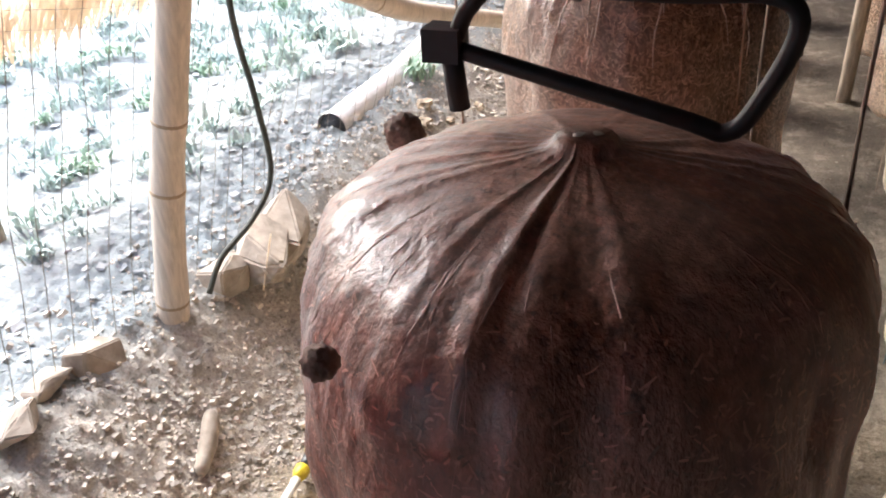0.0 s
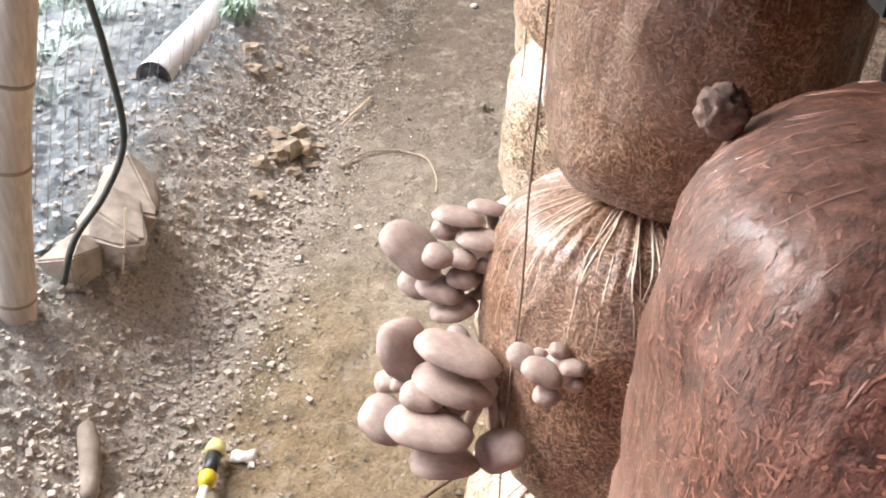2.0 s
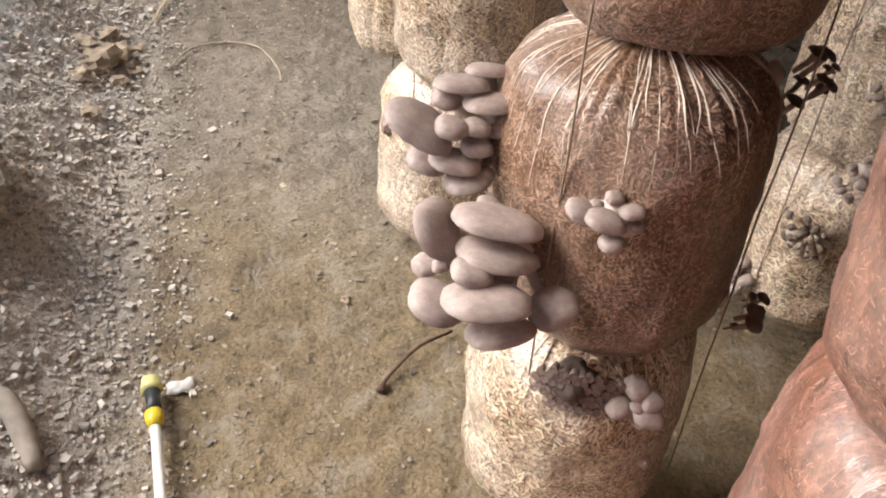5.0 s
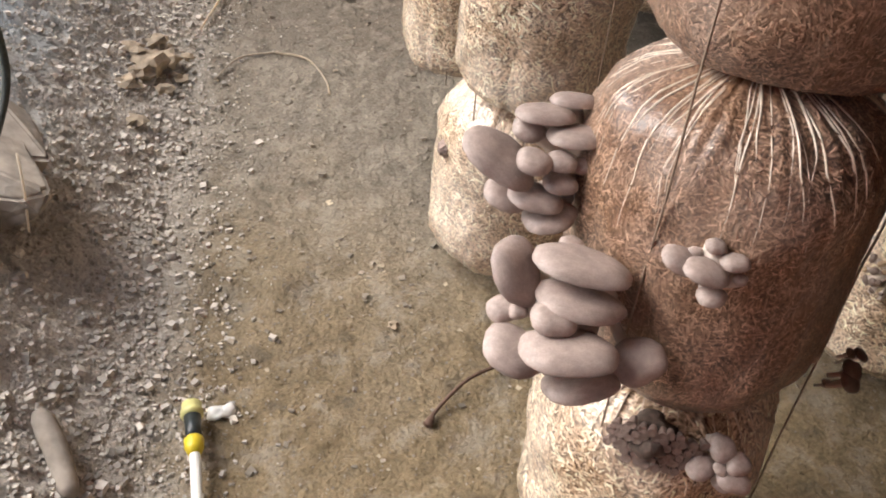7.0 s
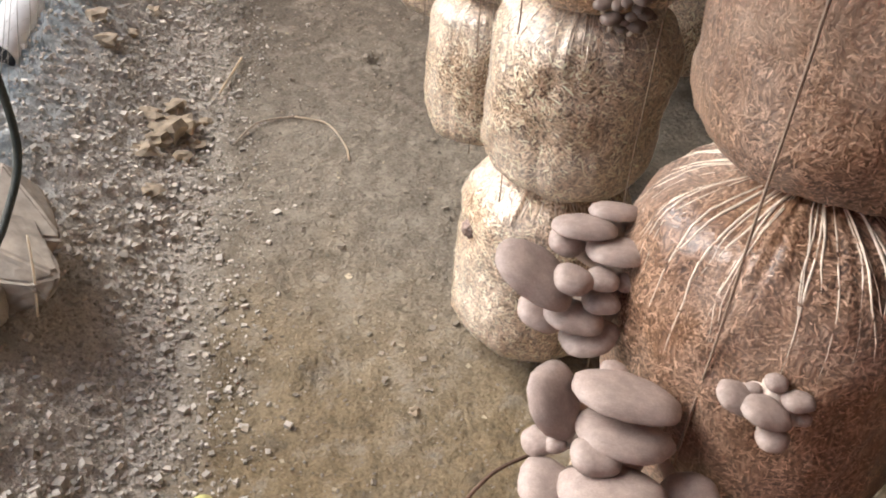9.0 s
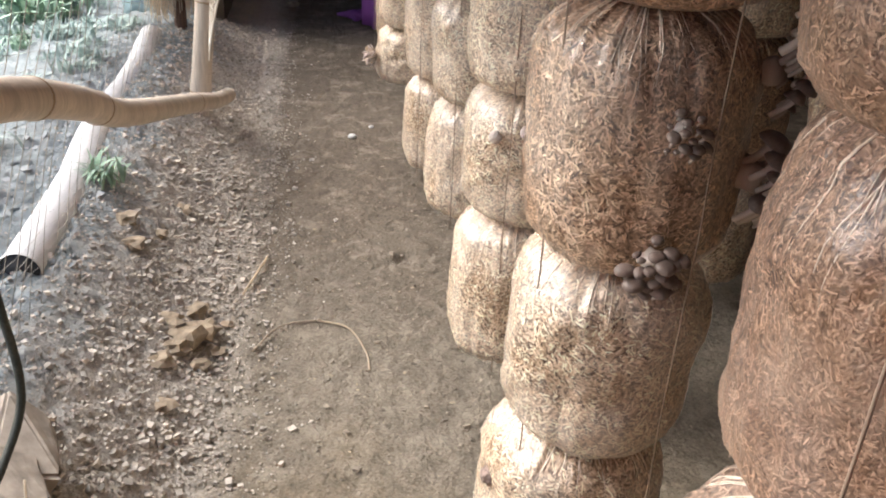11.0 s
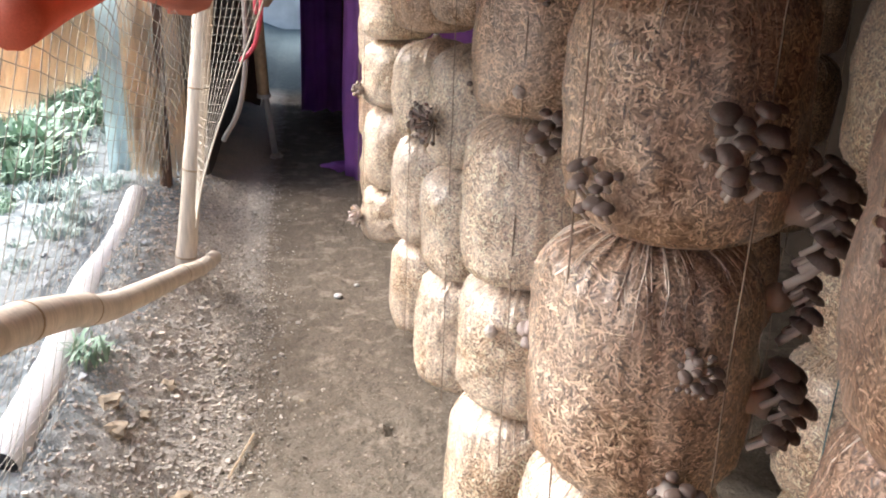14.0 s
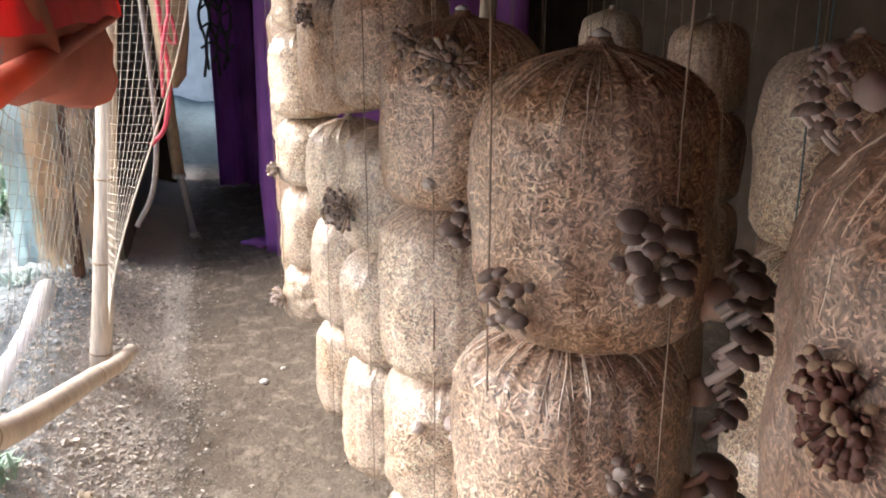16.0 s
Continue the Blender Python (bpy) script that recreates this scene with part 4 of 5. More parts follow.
# ---- cable, stones and nozzle on the bank ----
thing("hanging_rope", tube(bmesh.new(), spline([(-0.50, -1.62, 2.36), (-0.68, -1.52, 1.45), (-0.75, -1.46, 0.97), (-0.752, -1.42, 0.72), (-0.757, -1.40, 0.52), (-0.785, -1.47, 0.42), (-0.815, -1.585, 0.365), (-0.82, -1.655, 0.30)], 10), 0.0075, 8),
      M_CABLE, "dark rope hanging down to the stones on the bank", "rope")


def rock(name, centre, half, turn, seed, label, category):
    """A cleft lump: the hull of scattered points, its edges worn round and its faces pitted."""
    r = random.Random(seed)
    bm = bmesh.new()
    for k in range(26):
        d = Vector((r.gauss(0, 1), r.gauss(0, 1), r.gauss(0, 1)))
        d = d / max(abs(d.x), abs(d.y), abs(d.z)) * r.uniform(0.72, 1.0)
        bm.verts.new(d)
    hull = bmesh.ops.convex_hull(bm, input=bm.verts[:])
    bmesh.ops.delete(bm, geom=list({v for v in hull["geom_interior"] if isinstance(v, bmesh.types.BMVert)}), context="VERTS")
    bmesh.ops.dissolve_limit(bm, angle_limit=0.30, verts=bm.verts[:], edges=bm.edges[:])
    bmesh.ops.bevel(bm, geom=bm.edges[:], offset=0.06, segments=2, affect="EDGES")
    bmesh.ops.triangulate(bm, faces=bm.faces[:])
    bmesh.ops.subdivide_edges(bm, edges=bm.edges[:], cuts=2, use_grid_fill=True)
    for v in bm.verts:
        v.co *= 1 + 0.05 * noise.noise(v.co * 3 + Vector((seed * 3.7, 0, seed))) + 0.02 * noise.noise(v.co * 11 + Vector((seed, 0, 0)))
        v.co = Vector([v.co[k] * half[k] for k in range(3)])
    return thing(name, bm, M_STONE, label, category, smooth=False, m=pose(*centre, 8, 10, turn))


rock("mud_brick", (-0.862, -1.235, 0.262), (0.085, 0.145, 0.085), 24, 3, "broken tan mud brick leaning on the soil bank", "brick")
rock("mud_brick", (-0.835, -1.395, 0.272), (0.075, 0.135, 0.075), 30, 8, "broken tan mud brick under the hanging rope", "brick")
rock("mud_brick", (-0.868, -1.50, 0.255), (0.055, 0.08, 0.06), -12, 5, "chipped pale mud brick beside a bamboo post", "brick")
for x, y, s, k in ((-0.95, -1.93, 0.085, 4), (-0.98, -2.05, 0.07, 5), (-0.95, -2.17, 0.08, 6)):
    rock("stone", (x, y, ground_z(x, y) + s * 0.15), (s * 0.6, s * 0.85, s * 0.5), k * 37, k, "rough grey-tan stone half sunk in the soil bank", "stone")
thing("twine", tube(bmesh.new(), spline([(-0.775, -1.42, 0.35), (-0.765, -1.47, 0.30), (-0.765, -1.51, 0.23)], 5), 0.0025, 5), M_STRAW, "short pale twine lying over the brick", "twine")


def soil_clod(x, y, s, seed, label="dry tan lump of soil on the bank"):
    bm = bmesh.new()
    lump(bm, (0, 0, 0), s * 0.9, seed, 2, 0.6, 1.0)
    for v in bm.verts:
        v.co += v.normal * 0.10 * s * noise.noise(v.co * (6 / s))
    thing("soil_clod", bm, M_CLOD2, label, "soil clod", "lumps of soil", smooth=False, m=pose(x, y, ground_z(x, y) + s * 0.25))


for k, (x, y, s) in enumerate([(-0.645, -0.545, 0.055), (-0.61, -0.48, 0.045), (-0.67, -0.62, 0.04), (-0.69, -0.70, 0.035), (-0.64, -0.40, 0.035), (-0.70, -0.50, 0.04), (-0.57, -0.56, 0.03),
                               (-0.83, -0.25, 0.035), (-0.87, -0.14, 0.04), (-0.78, -0.10, 0.025), (-0.60, -0.65, 0.028), (-0.66, -0.86, 0.03), (-0.55, -0.42, 0.022), (-0.75, 0.15, 0.03)]):
    soil_clod(x, y, s, k + 1.3)
soil_clod(-0.076, -1.607, 0.012, 31, "small lump of soil on the trodden floor")
soil_clod(-0.582, -1.305, 0.011, 33, "small lump of soil on the trodden floor")


def spray_wand():
    """A spray lance lying on the earth: pale tube, yellow collar, black neck and pale yellow nozzle."""
    tip, neck, collar, tail = Vector((-0.476, -1.812, 0.035)), Vector((-0.471, -1.862, 0.034)), Vector((-0.467, -1.905, 0.034)), Vector((-0.415, -2.55, 0.035))
    d = (tip - collar).normalized()
    wand = thing("spray_wand", tube(bmesh.new(), [collar, collar.lerp(tail, 0.5), tail], 0.0095, 14), M_WHITE, "spray lance with yellow and black nozzle on the floor", "spray wand")
    part("nozzle", tube(bmesh.new(), [tip - d * 0.022, tip - d * 0.018, tip - d * 0.008, tip - d * 0.006, tip + d * 0.008, tip + d * 0.012], [0.014, 0.021, 0.021, 0.0185, 0.0185, 0.013], 18), M_PALEYELLOW, wand, "pale yellow nozzle cap")
    part("neck", tube(bmesh.new(), [neck + d * 0.03, neck, neck - d * 0.02], [0.016, 0.014, 0.015], 16), M_BLACK, wand, "black neck")
    part("collar", tube(bmesh.new(), [collar + d * 0.026, collar + d * 0.020, collar + d * 0.002, collar - d * 0.012], [0.013, 0.018, 0.017, 0.011], 16), M_YELLOW, wand, "bright yellow collar")


spray_wand()
thing("stick", tube(bmesh.new(), spline([(-0.715, -1.86, ground_z(-0.715, -1.86) + 0.022), (-0.68, -1.93, ground_z(-0.68, -1.93) + 0.024), (-0.65, -2.01, ground_z(-0.65, -2.01) + 0.02)], 6), [0.012, 0.018, 0.020, 0.021, 0.021, 0.021, 0.021, 0.021, 0.020, 0.019, 0.018, 0.017, 0.012], 12), M_STONE, "short thick pale stick on the loose soil", "stick")
thing("twig", tube(bmesh.new(), spline([(-0.045, -1.885, 0.012), (-0.02, -1.85, 0.014), (0.05, -1.79, 0.02), (0.13, -1.75, 0.012)], 6), [0.010, 0.009, 0.008, 0.006] + [0.004] * 15, 8), M_DARKWOOD, "dark bent twig on the trodden floor", "twig")
thing("twig", tube(bmesh.new(), spline([(-0.30, -0.40, 0.008), (-0.20, -0.45, 0.010), (-0.15, -0.58, 0.010), (-0.143, -0.66, 0.006)], 6), 0.003, 6), M_STRAW, "thin pale twig on the trodden floor", "twig")
thing("twig", tube(bmesh.new(), spline([(-0.47, -0.56, 0.010), (-0.40, -0.44, 0.012), (-0.28, -0.40, 0.008)], 6), 0.003, 6), M_WOOD, "thin bent twig on the trodden floor", "twig")
thing("twig", tube(bmesh.new(), spline([(-0.46, -0.02, 0.02), (-0.50, -0.18, 0.02), (-0.52, -0.26, 0.02)], 5), 0.004, 6), M_STRAW, "short dry stalk at the foot of the bank", "twig")
thing("plastic_scrap", lathe(bmesh.new(), [(0.004, 0.010), (0.016, 0.012), (0.024, 0.006), (0.020, 0.001)], 9, lambda r, z, a: (r * (1 + 0.3 * math.sin(2 * a + 1)), z + 0.006 * math.sin(3 * a))), M_WHITE, "crumpled scrap of white plastic on the floor", "scrap", m=pose(-0.425, -1.80, ground_z(-0.425, -1.80)))


def pebble(x, y, s, seed):
    bm = bmesh.new()
    lump(bm, (0, 0, 0), s, seed, 2, 0.6, 0.3)
    thing("pebble", bm, M_WHITE, "small white pebble on the trodden floor", "pebble", m=pose(x, y, ground_z(x, y) + s * 0.3))


pebble(-0.15, 1.132, 0.02, 2.2)
pebble(-0.06, 1.25, 0.012, 3.1)


# ---- outside ----
def big_pipe():
    a, b = Vector((-1.055, -0.55, 0.272)), Vector((-1.16, 2.05, 0.222))
    pts = [a.lerp(b, t / 8) + Vector((0.015 * math.sin(t * 1.3), 0, 0.008 * math.sin(t * 2.1))) for t in range(9)]
    pipe = thing("white_pipe", tube(bmesh.new(), pts, 0.056, 24, caps=False), M_PIPE, "long white plastic pipe lying outside the netting", "pipe")
    part("inside", tube(bmesh.new(), [p + Vector((0, 0.004 if i == 0 else 0, 0)) for i, p in enumerate(pts)], 0.050, 24), M_HOLLOWSHADE, pipe, "dark plug coloured as the shade inside the pipe")
    bm = bmesh.new()
    d = (b - a).normalized()
    tube(bm, [a - d * 0.001, a + d * 0.02], 0.0572, 24, caps=False)
    part("rim", bm, M_PIPE, pipe)


big_pipe()


def blades(bm, at, size, n, r):
    """A tuft of bent, tapering leaves."""
    for i in range(n):
        a = r.uniform(0, 6.28)
        lean = r.uniform(0.2, 1.1)
        ln = size * r.uniform(0.5, 1.0)
        wd = ln * r.uniform(0.08, 0.18)
        base = Vector(at) + Vector((r.gauss(0, size * 0.35), r.gauss(0, size * 0.35), 0))
        d = Vector((math.cos(a), math.sin(a), 0))
        s = Vector((-math.sin(a), math.cos(a), 0))
        prev = None
        for k in range(5):
            t = k / 4
            p = base + d * ln * lean * t * t + Vector((0, 0, ln * (t - 0.45 * lean * t * t)))
            w = wd * math.sin(math.pi * (0.12 + 0.86 * t)) * 0.5
            pair = (bm.verts.new(p - s * w), bm.verts.new(p + s * w + Vector((0, 0, w * 0.3))))
            if prev:
                bm.faces.new((prev[0], prev[1], pair[1], pair[0]))
            prev = pair
    return bm


def tufts(name, spots, material, label, seed):
    r = random.Random(seed)
    bm = bmesh.new()
    for x, y, s, n in spots:
        blades(bm, (x, y, ground_z(x, y) - 0.005), s, n, r)
    thing(name, bm, material, label, "weeds", kind="stuff")


rw = random.Random(5)
thing("weed", blades(bmesh.new(), (-0.985, 0.06, ground_z(-0.985, 0.06)), 0.11, 70, random.Random(1)), M_LEAF, "small bright green weed beside the white pipe", "weed", kind="stuff")
tufts("green_weeds", [(-2.1, 3.4, 0.4, 130), (-2.4, 3.9, 0.45, 130), (-1.95, 2.8, 0.3, 110), (-2.3, 2.4, 0.28, 110), (-2.6, 3.0, 0.4, 130), (-1.9, 4.4, 0.3, 110), (-2.2, 5.0, 0.45, 130), (-2.9, 4.4, 0.5, 130)]
      + [(rw.uniform(-3.4, -1.75), rw.uniform(-1.8, 2.4), rw.uniform(0.06, 0.14), 40) for _ in range(45)], M_LEAF, "low green weeds in the yard outside", 3)
M_DRYWEED = simple("pale_grass", (0.40, 0.50, 0.46), 0.8, 0.3)
tufts("pale_grass", [(rw.uniform(-3.4, -1.3), rw.uniform(-2.2, 4.5), rw.uniform(0.05, 0.14), 34) for _ in range(380)], M_DRYWEED, "pale dry grass over the yard outside", 4)


def thatch():
    """A hanging skirt of straw outside the netting, ragged along its lower edge."""
    r = random.Random(3)
    bm = bmesh.new()
    for i in range(7200):
        y = r.uniform(-1.6, 8.5)
        x = -1.62 - r.uniform(0, 0.12)
        top = r.uniform(0.85, 0.95) + smooth01(0.9, 1.8, y) * r.uniform(0.1, 0.55)
        low = 0.70 + 0.06 * noise.noise(Vector((y * 1.5, 0, 0))) + abs(r.gauss(0, 0.06)) - (0.05 if y > 2 else 0)
        if low > top - 0.1:
            continue
        w = r.uniform(0.002, 0.006)
        dx, dy = r.gauss(0, 0.03), r.gauss(0, 0.05)
        prev = None
        for k in range(4):
            t = k / 3
            p = Vector((x + 0.10 * (1 - t) + dx * t, y + dy * t, top + (low - top) * t))
            ww = w * (1 - 0.5 * t)
            tri = (bm.verts.new(p + Vector((0, -ww, 0))), bm.verts.new(p + Vector((ww, ww, 0))))
            if prev:
                bm.faces.new((prev[0], prev[1], tri[1], tri[0]))
            prev = tri
    fringe = thing("straw_screen", bm, M_STRAW, "ragged golden straw thatch skirt outside the netting", "thatch", smooth=False)
    for y, top in ((-1.5, 0.93), (6.4, 1.48), (8.2, 1.48)):
        part("stake", tube(bmesh.new(), [(-1.68, y, 0.0), (-1.68, y, top)], 0.02, 8), M_WOOD, fringe, "thin wooden stake")


thatch()


# ---- cloths ----
def drape(name, line, z0, z1, material, label, folds=14, depth=0.03, category="curtain", seed=1, lift=0.0):
    """Hanging cloth with vertical folds along a line of plan points, of small thickness."""
    path = spline([(x, y, 0) for x, y in line], 30)
    n, rows = len(path), 26
    bm = bmesh.new()
    grid = []
    for i, p in enumerate(path):
        t = i / (n - 1)
        d = (path[min(i + 1, n - 1)] - path[max(i - 1, 0)]).normalized()
        nrm = Vector((-d.y, d.x, 0))
        col = []
        for j in range(rows):
            v = j / (rows - 1)
            wave = math.sin(t * folds * 6.28 + 1.5 * noise.noise(Vector((t * 4, v * 1.5, seed)))) + 0.6 * noise.noise(Vector((t * 9, v * 3, seed + 4)))
            low = z0 + lift * math.sin(t * math.pi) + 0.02 * noise.noise(Vector((t * 7, 0, seed)))
            col.append(bm.verts.new(p + nrm * wave * depth * (1.1 - 0.5 * v) + Vector((0, 0, low + (z1 - low) * v))))
        grid.append(col)
    for a, b in zip(grid, grid[1:]):
        for j in range(rows - 1):
            bm.faces.new((a[j], b[j], b[j + 1], a[j + 1]))
    ob = thing(name, bm, material, label, category)
    sol = ob.modifiers.new("thickness", "SOLIDIFY")
    sol.thickness = 0.002
    return ob


drape("purple_curtain", [(-0.03, 3.35), (0.05, 3.10), (0.4, 3.05), (1.0, 3.05), (1.7, 3.05)], 0.0, 2.36, M_PURPLE, "sheer purple cloth curtain hanging behind the bags", 7, 0.028, seed=2)
drape("purple_curtain", [(-0.34, 5.35), (-0.18, 5.40), (0.02, 5.38)], 0.01, 2.36, M_PURPLE, "dark purple cloth gathered beside the doorway", 2, 0.03, seed=5)
bm = bmesh.new()
lump(bm, (-0.07, 3.33, 0.03), 0.06, 4.2, 3, 0.6, 0.8)
tube(bm, spline([(-0.07, 3.33, 0.04), (-0.13, 3.36, 0.03), (-0.20, 3.40, 0.02)], 5), [0.03, 0.03, 0.03, 0.028, 0.025, 0.022, 0.02, 0.018, 0.016, 0.014, 0.01], 8)
thing("cloth_knot", bm, M_PURPLE, "knotted end of purple cloth on the floor", "cloth")


def tarp():
    """Red tarpaulin rolled up over the netting, sagging in heavy folds."""
    bm = bmesh.new()
    prof = [(-0.02, 1.05), (0.00, 0.80), (0.03, 0.55), (0.06, 0.40), (0.10, 0.28), (0.13, 0.17), (0.13, 0.08), (0.09, 0.015), (0.03, 0.0), (-0.03, 0.02), (-0.05, 0.09), (-0.02, 0.17), (0.02, 0.21), (0.00, 0.30), (-0.05, 0.5), (-0.06, 0.8), (-0.06, 1.05)]
    ys = [-3.2 + 0.06 * k for k in range(69)]
    rows = []
    for y in ys:
        base = 1.78 - 0.38 * smooth01(-1.0, -0.3, y) - 0.13 * smooth01(-0.3, 0.9, y) + 0.03 * noise.noise(Vector((y * 2.2, 0, 1)))
        end = smooth01(1.0, 0.55, y)
        ring = []
        for k, (dx, dz) in enumerate(prof):
            f = 0.022 * noise.noise(Vector((y * 3.0, k * 0.5, 2))) + 0.012 * noise.noise(Vector((y * 8.0, k * 0.9, 7)))
            ring.append(bm.verts.new((-0.70 + dx * (0.55 + 0.45 * end) + f, y, base + dz * min(1, (2.36 - base) / 1.05) + f)))
        rows.append(ring)
    for a, b in zip(rows, rows[1:]):
        for k in range(len(prof) - 1):
            bm.faces.new((a[k], b[k], b[k + 1], a[k + 1]))
    ob = thing("red_tarpaulin", bm, M_TARP, "red-brown tarpaulin rolled up along the top of the netting", "tarpaulin")
    sol = ob.modifiers.new("thickness", "SOLIDIFY")
    sol.thickness = 0.003
    # a second, brighter layer hangs over the roll, and a loose fold crosses it
    sheet, fold = bmesh.new(), bmesh.new()
    cols = []
    for k in range(69):
        y = -3.2 + 0.06 * k
        low = 1.575 + 0.09 * smooth01(-0.8, -1.5, y) + 0.012 * noise.noise(Vector((y * 3, 4, 1)))
        col = []
        for j in range(9):
            v = j / 8
            x = -0.565 - 0.10 * v + 0.018 * noise.noise(Vector((y * 4, v * 3, 3))) + 0.008 * noise.noise(Vector((y * 13, v * 7, 5)))
            col.append(sheet.verts.new((x, y, low + (2.35 - low) * v)))
        cols.append(col)
    for a, b in zip(cols, cols[1:]):
        for j in range(8):
            sheet.faces.new((a[j], b[j], b[j + 1], a[j + 1]))
    upper = part("upper_layer", sheet, M_TARPRED, ob, "thin bright red plastic layer")
    upper.modifiers.new("thickness", "SOLIDIFY").thickness = 0.002
    line = [(-0.585 + 0.01 * noise.noise(Vector((k, 0, 2))), -1.5 + 0.20 * k, 1.475 + 0.0085 * k + 0.008 * noise.noise(Vector((k * 0.7, 5, 0)))) for k in range(13)]
    pts = spline(line, 4)
    tube(fold, pts, [0.034 * (1 - 0.55 * i / len(pts)) for i in range(len(pts))], 12)
    part("fold", fold, M_TARP, ob, "loose fold across the roll")


tarp()
drape("blue_sheet", [(-1.40, 2.50), (-1.24, 2.56), (-1.06, 2.60)], 0.22, 1.35, M_BLUE, "pale blue plastic sheet hanging outside the netting", 2, 0.02, "plastic sheet", 11)
thing("wooden_post", tube(bmesh.new(), spline([(-1.07, 2.35, 0.05), (-1.06, 2.35, 0.7), (-1.04, 2.35, 1.4), (-1.02, 2.34, 2.36)], 8), [0.035 - 0.0003 * k for k in range(25)], 10), M_DARKWOOD, "dark weathered wooden post outside the netting", "post")
for k, (x, y) in enumerate([(-1.12, 2.3), (-1.18, 2.32), (-1.0, 2.33)]):
    r = random.Random(40 + k)
    bm = bmesh.new()
    for i in range(130):
        px, py = x + r.gauss(0, 0.025), y + r.gauss(0, 0.03)
        top = r.uniform(0.7, 1.4)
        low = r.uniform(0.22, 0.5)
        tube(bm, [(px, py, top), (px + r.gauss(0, 0.015), py + r.gauss(0, 0.015), low)], 0.002, 3, False)
    thing("loose_straw", bm, M_STRAW, "loose pale straw hanging from the fence post", "straw", kind="stuff", smooth=False)

# added sheet out of view: blocks side light and tints the near bags red
drape("wall_southwest", [(-1.05, -2.55), (-1.05, -3.2), (-1.05, -4.0), (-1.0, -4.8)], -0.02, 2.36, M_TINTSCREEN, "unseen red sheet added to block and redden side light", 9, 0.025, "wall", 9)["kind"] = "structure"
# ---- far doorway ----
pvc = thing("grey_pipe", tube(bmesh.new(), [(-0.515, 3.705, 0.0), (-0.545, 3.66, 0.24), (-0.576, 3.60, 0.50)], 0.022, 14), M_PVC, "thin grey plastic pipe propped in the doorway", "pipe")
part("foot", tube(bmesh.new(), [(-0.512, 3.708, 0.0), (-0.515, 3.705, 0.04)], [0.05, 0.03], 12), M_CLOD, pvc, "soil packed round the pipe")
up_pipe = thing("brown_pipe", tube(bmesh.new(), spline([(-0.578, 3.55, 0.47), (-0.59, 3.50, 0.75), (-0.60, 3.42, 1.1), (-0.62, 3.30, 2.36)], 6), 0.040, 16, True), M_NODE, "brown plastic pipe hanging above a grey one", "pipe")
part("rim", tube(bmesh.new(), [(-0.577, 3.552, 0.462), (-0.578, 3.55, 0.49)], 0.047, 18, False), M_PVC, up_pipe, "pale open rim")
part("hollow", tube(bmesh.new(), [(-0.577, 3.551, 0.468), (-0.578, 3.55, 0.472)], 0.028, 14), M_HOLLOWSHADE, up_pipe, "dark plug coloured as the shade inside the pipe")
thing("pale_hose", tube(bmesh.new(), spline([(-0.66, 2.4, 2.36), (-0.62, 2.4, 1.6), (-0.60, 2.35, 1.0), (-0.64, 2.3, 0.65), (-0.74, 2.3, 0.45)], 10), 0.014, 10), M_HOSE, "pale rubber hose hanging by the netting", "hose")
thing("red_rope", tube(bmesh.new(), spline([(-0.56, 2.2, 2.36), (-0.52, 2.2, 1.5), (-0.50, 2.2, 1.25), (-0.54, 2.2, 1.0), (-0.62, 2.2, 0.9)], 10), 0.012, 10), M_REDHOSE, "red rope looped beside the netting", "rope")
thing("red_rope", tube(bmesh.new(), spline([(-0.46, 2.1, 2.36), (-0.47, 2.1, 1.62), (-0.49, 2.1, 1.45), (-0.45, 2.1, 1.42), (-0.47, 2.1, 1.55), (-0.52, 2.1, 1.35), (-0.53, 2.1, 1.15)], 8), 0.010, 8), M_REDHOSE, "knotted red rope beside the netting", "rope")
thing("dark_sack", lathe(bmesh.new(), [(0.02, 0), (0.07, 0.03), (0.10, 0.14), (0.11, 0.3), (0.10, 0.45), (0.06, 0.55)], 24, lambda r, z, a: (r * (1 + 0.12 * math.sin(3 * a + z * 8)), z)), M_NODE, "dark brown sack hanging in the doorway", "sack", m=pose(-0.52, 2.9, 1.12) @ Matrix.Diagonal((1, 1, 2.25, 1)))


def lattice():
    """Black scrolled ironwork hanging in the doorway light."""
    bm = bmesh.new()
    for k in range(6):
        x = -0.36 + 0.035 * k
        tube(bm, spline([(x, 4.0, 2.36), (x + 0.03 * (-1) ** k, 4.0, 1.75), (x - 0.02 * (-1) ** k, 4.0, 1.5), (x + 0.02 * (-1) ** k, 4.0, 1.3), (x - 0.01, 4.0, 1.08 + 0.05 * (k % 3))], 8), 0.011, 7)
    for k in range(4):
        z = 1.28 + 0.13 * k
        tube(bm, spline([(-0.38, 4.0, z), (-0.30, 4.0, z + 0.04), (-0.22, 4.0, z - 0.03), (-0.15, 4.0, z + 0.02)], 6), 0.009, 7)
    thing("iron_lattice", bm, M_STEEL, "black bent ironwork hanging in the doorway", "ironwork")


lattice()


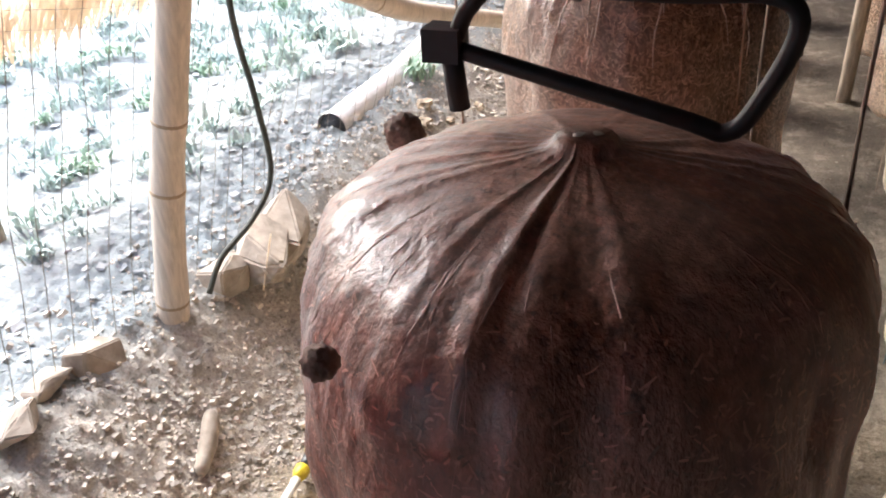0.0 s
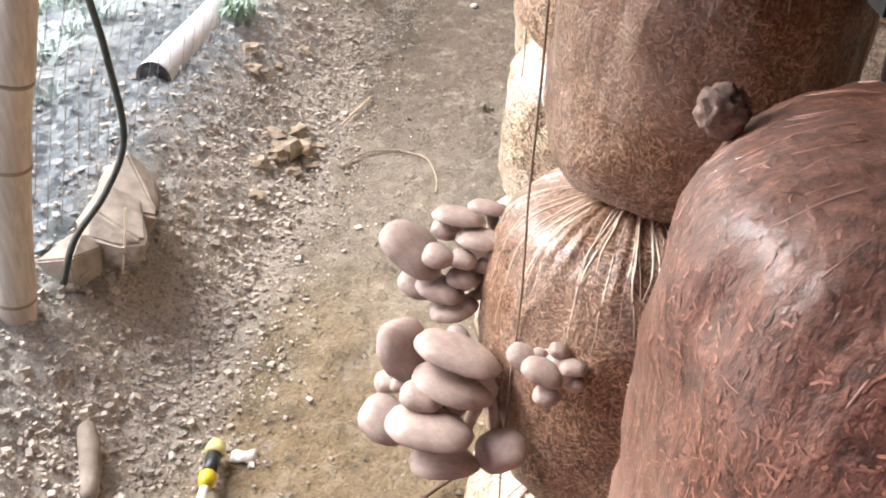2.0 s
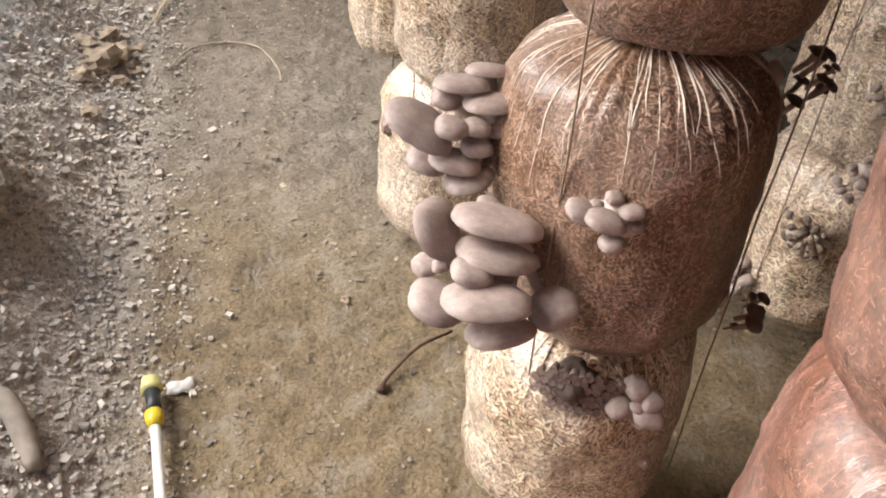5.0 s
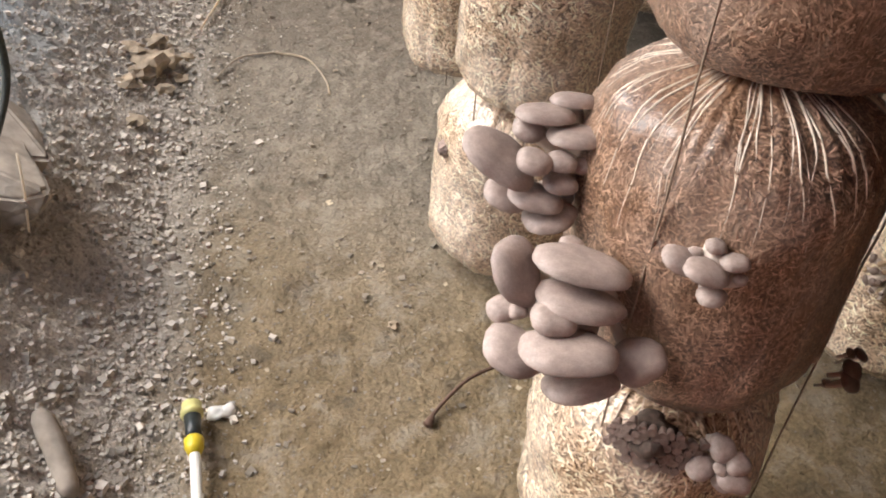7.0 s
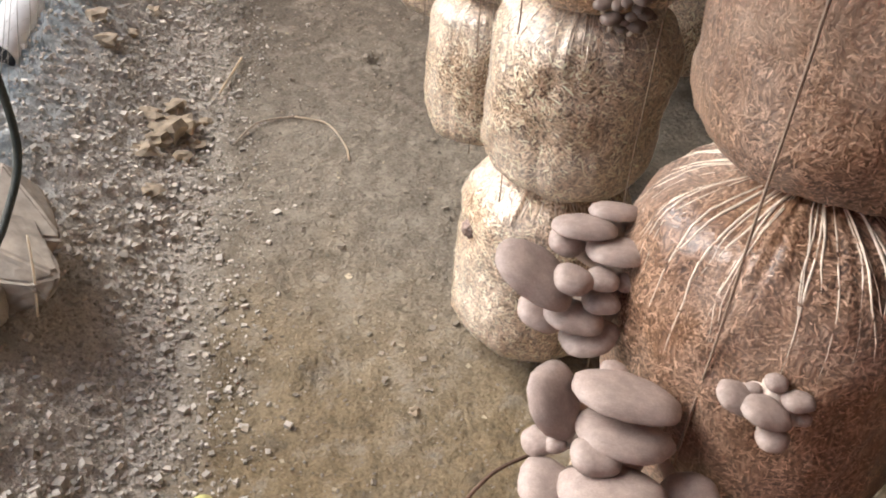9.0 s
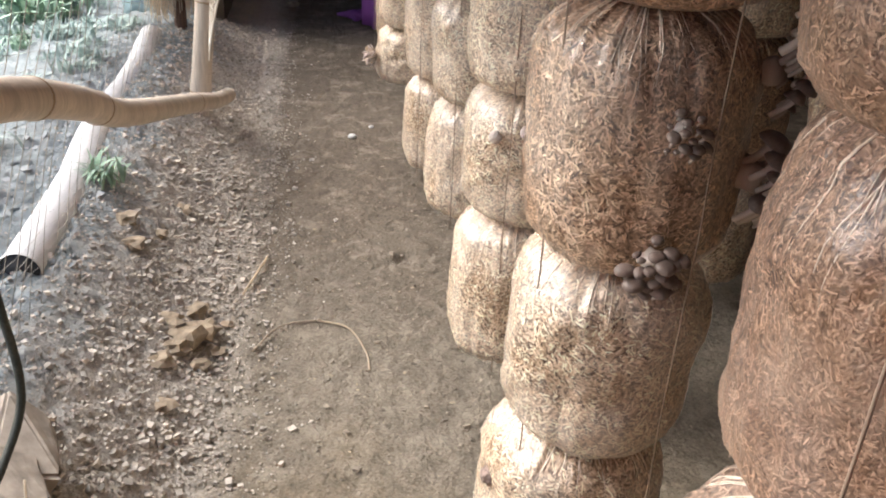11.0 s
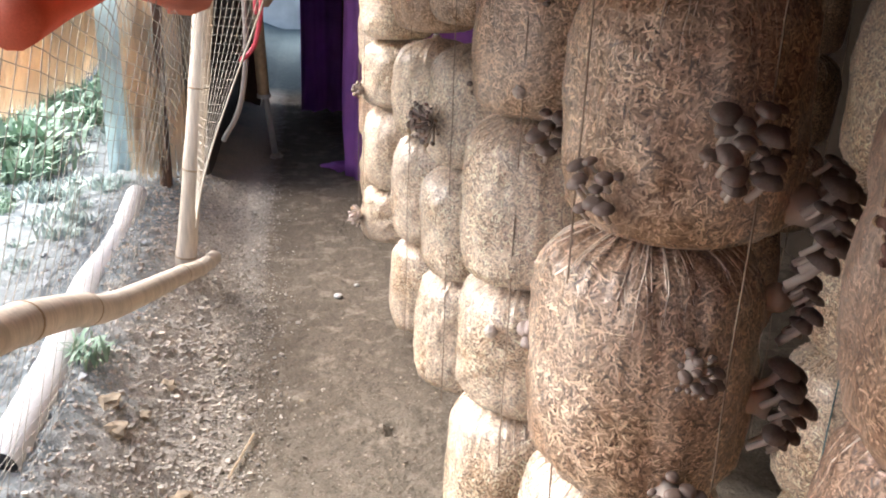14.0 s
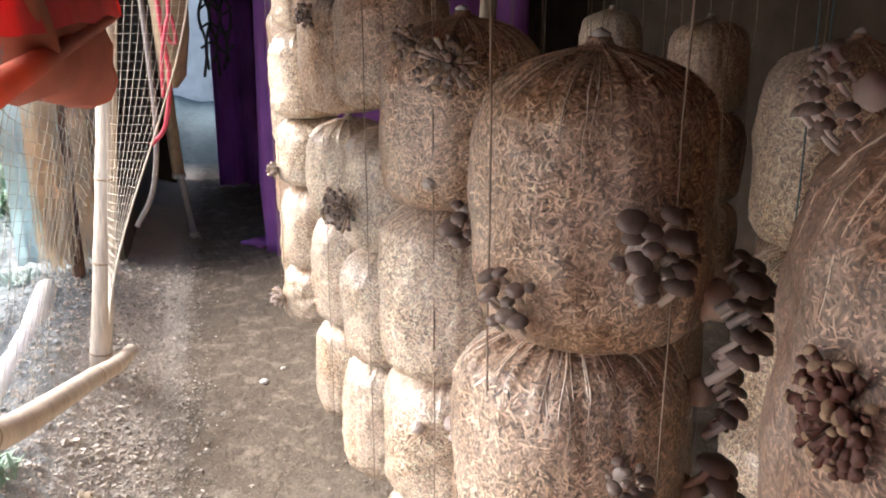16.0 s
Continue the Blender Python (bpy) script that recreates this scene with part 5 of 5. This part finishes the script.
# ---- loose soil, grit and straw litter ----
def scatter(name, count, place, size, material, label, category, seed, flat=0.55):
    """Many small angular crumbs as one mesh."""
    r = np.random.RandomState(seed)
    corners = np.array([(x, y, z) for z in (-1, 1) for y in (-1, 1) for x in (-1, 1)], float)
    quads = np.array([(0, 2, 3, 1), (4, 5, 7, 6), (0, 1, 5, 4), (1, 3, 7, 5), (3, 2, 6, 7), (2, 0, 4, 6)])
    verts, faces = [], []
    for i in range(count):
        x, y = place(r)
        s = size(r)
        c = corners * r.uniform(0.45, 1.0, (8, 3)) * np.array([1.0, r.uniform(0.5, 0.9), flat])
        a, b = r.uniform(0, 6.28), r.normal(0, 0.35)
        ca, sa, cb, sb = math.cos(a), math.sin(a), math.cos(b), math.sin(b)
        c = c @ np.array([[1, 0, 0], [0, cb, -sb], [0, sb, cb]]) @ np.array([[ca, -sa, 0], [sa, ca, 0], [0, 0, 1]])
        verts.append(c * s + (x, y, ground_z(x, y) + s * flat * 0.45))
        faces.append(quads + 8 * i)
    me = bpy.data.meshes.new(name)
    me.from_pydata(np.concatenate(verts).tolist(), [], np.concatenate(faces).tolist())
    me.materials.append(material)
    tagged(new(name, me), label, category, kind="stuff")


def on_bank(r):
    y = r.uniform(-2.6, 3.0)
    return (-0.56 - abs(r.normal(0, 0.24)) if r.rand() < 0.86 else -0.56 + abs(r.normal(0, 0.09))) - 0.10 * smooth01(0.6, 2.8, y) + 0.05 * noise.noise(Vector((y * 3, 1, 0))), y


def on_floor(r):
    return r.uniform(-0.6, 0.9 if r.rand() < 0.3 else 0.35), r.uniform(-2.5, 3.0 if r.rand() < 0.4 else 0.5)


def on_yard(r):
    return -0.95 - abs(r.normal(0, 0.6)), r.uniform(-2.4, 4.0)


def grains(name, base, vary):
    m, nt, p = mat(name)
    g = nt.nodes.new("ShaderNodeNewGeometry")
    lo, hi = tuple(c * (1 - vary) for c in base), tuple(c * (1 + vary) for c in base)
    c = ramp(nt, g.outputs["Random Per Island"], [(0.0, lo), (0.6, base), (1.0, hi)])
    n = tex(nt, coords(nt, world_space=True), 150, 4).outputs[0]
    nt.links.new(mix(nt, 0.6, c, ramp(nt, n, [(0.3, (0.7, 0.7, 0.7)), (0.7, (1.15, 1.15, 1.15))]), "MULTIPLY"), p.inputs["Base Color"])
    p.inputs["Roughness"].default_value = 0.95
    bump(nt, p, n, 0.6, 0.003)
    return m


M_GRAIN = grains("soil_crumbs", (0.54, 0.485, 0.415), 0.38)
M_GRAIN2 = grains("floor_grit", (0.29, 0.245, 0.19), 0.35)
M_CHIPS = grains("straw_chips", (0.40, 0.33, 0.23), 0.35)
M_PALEGRIT = grains("pale_grit", (0.36, 0.385, 0.39), 0.25)
scatter("loose_soil", 42000, on_bank, lambda r: 0.0013 + min(0.012, r.exponential(0.0020)), M_GRAIN, "loose dry soil crumbs covering the bank", "soil", 1, 0.75)
scatter("floor_grit", 9000, on_floor, lambda r: 0.0012 + min(0.010, r.exponential(0.0014)), M_GRAIN2, "grit and crumbs on the trodden floor", "grit", 2, 0.45)
scatter("straw_chips", 300, on_floor, lambda r: 0.003 + min(0.010, r.exponential(0.0025)), M_CHIPS, "pale straw chips on the trodden floor", "straw", 3, 0.15)
scatter("yard_litter", 3500, on_yard, lambda r: 0.003 + min(0.02, r.exponential(0.005)), M_PALEGRIT, "pale dry litter over the yard outside", "litter", 4, 0.2)
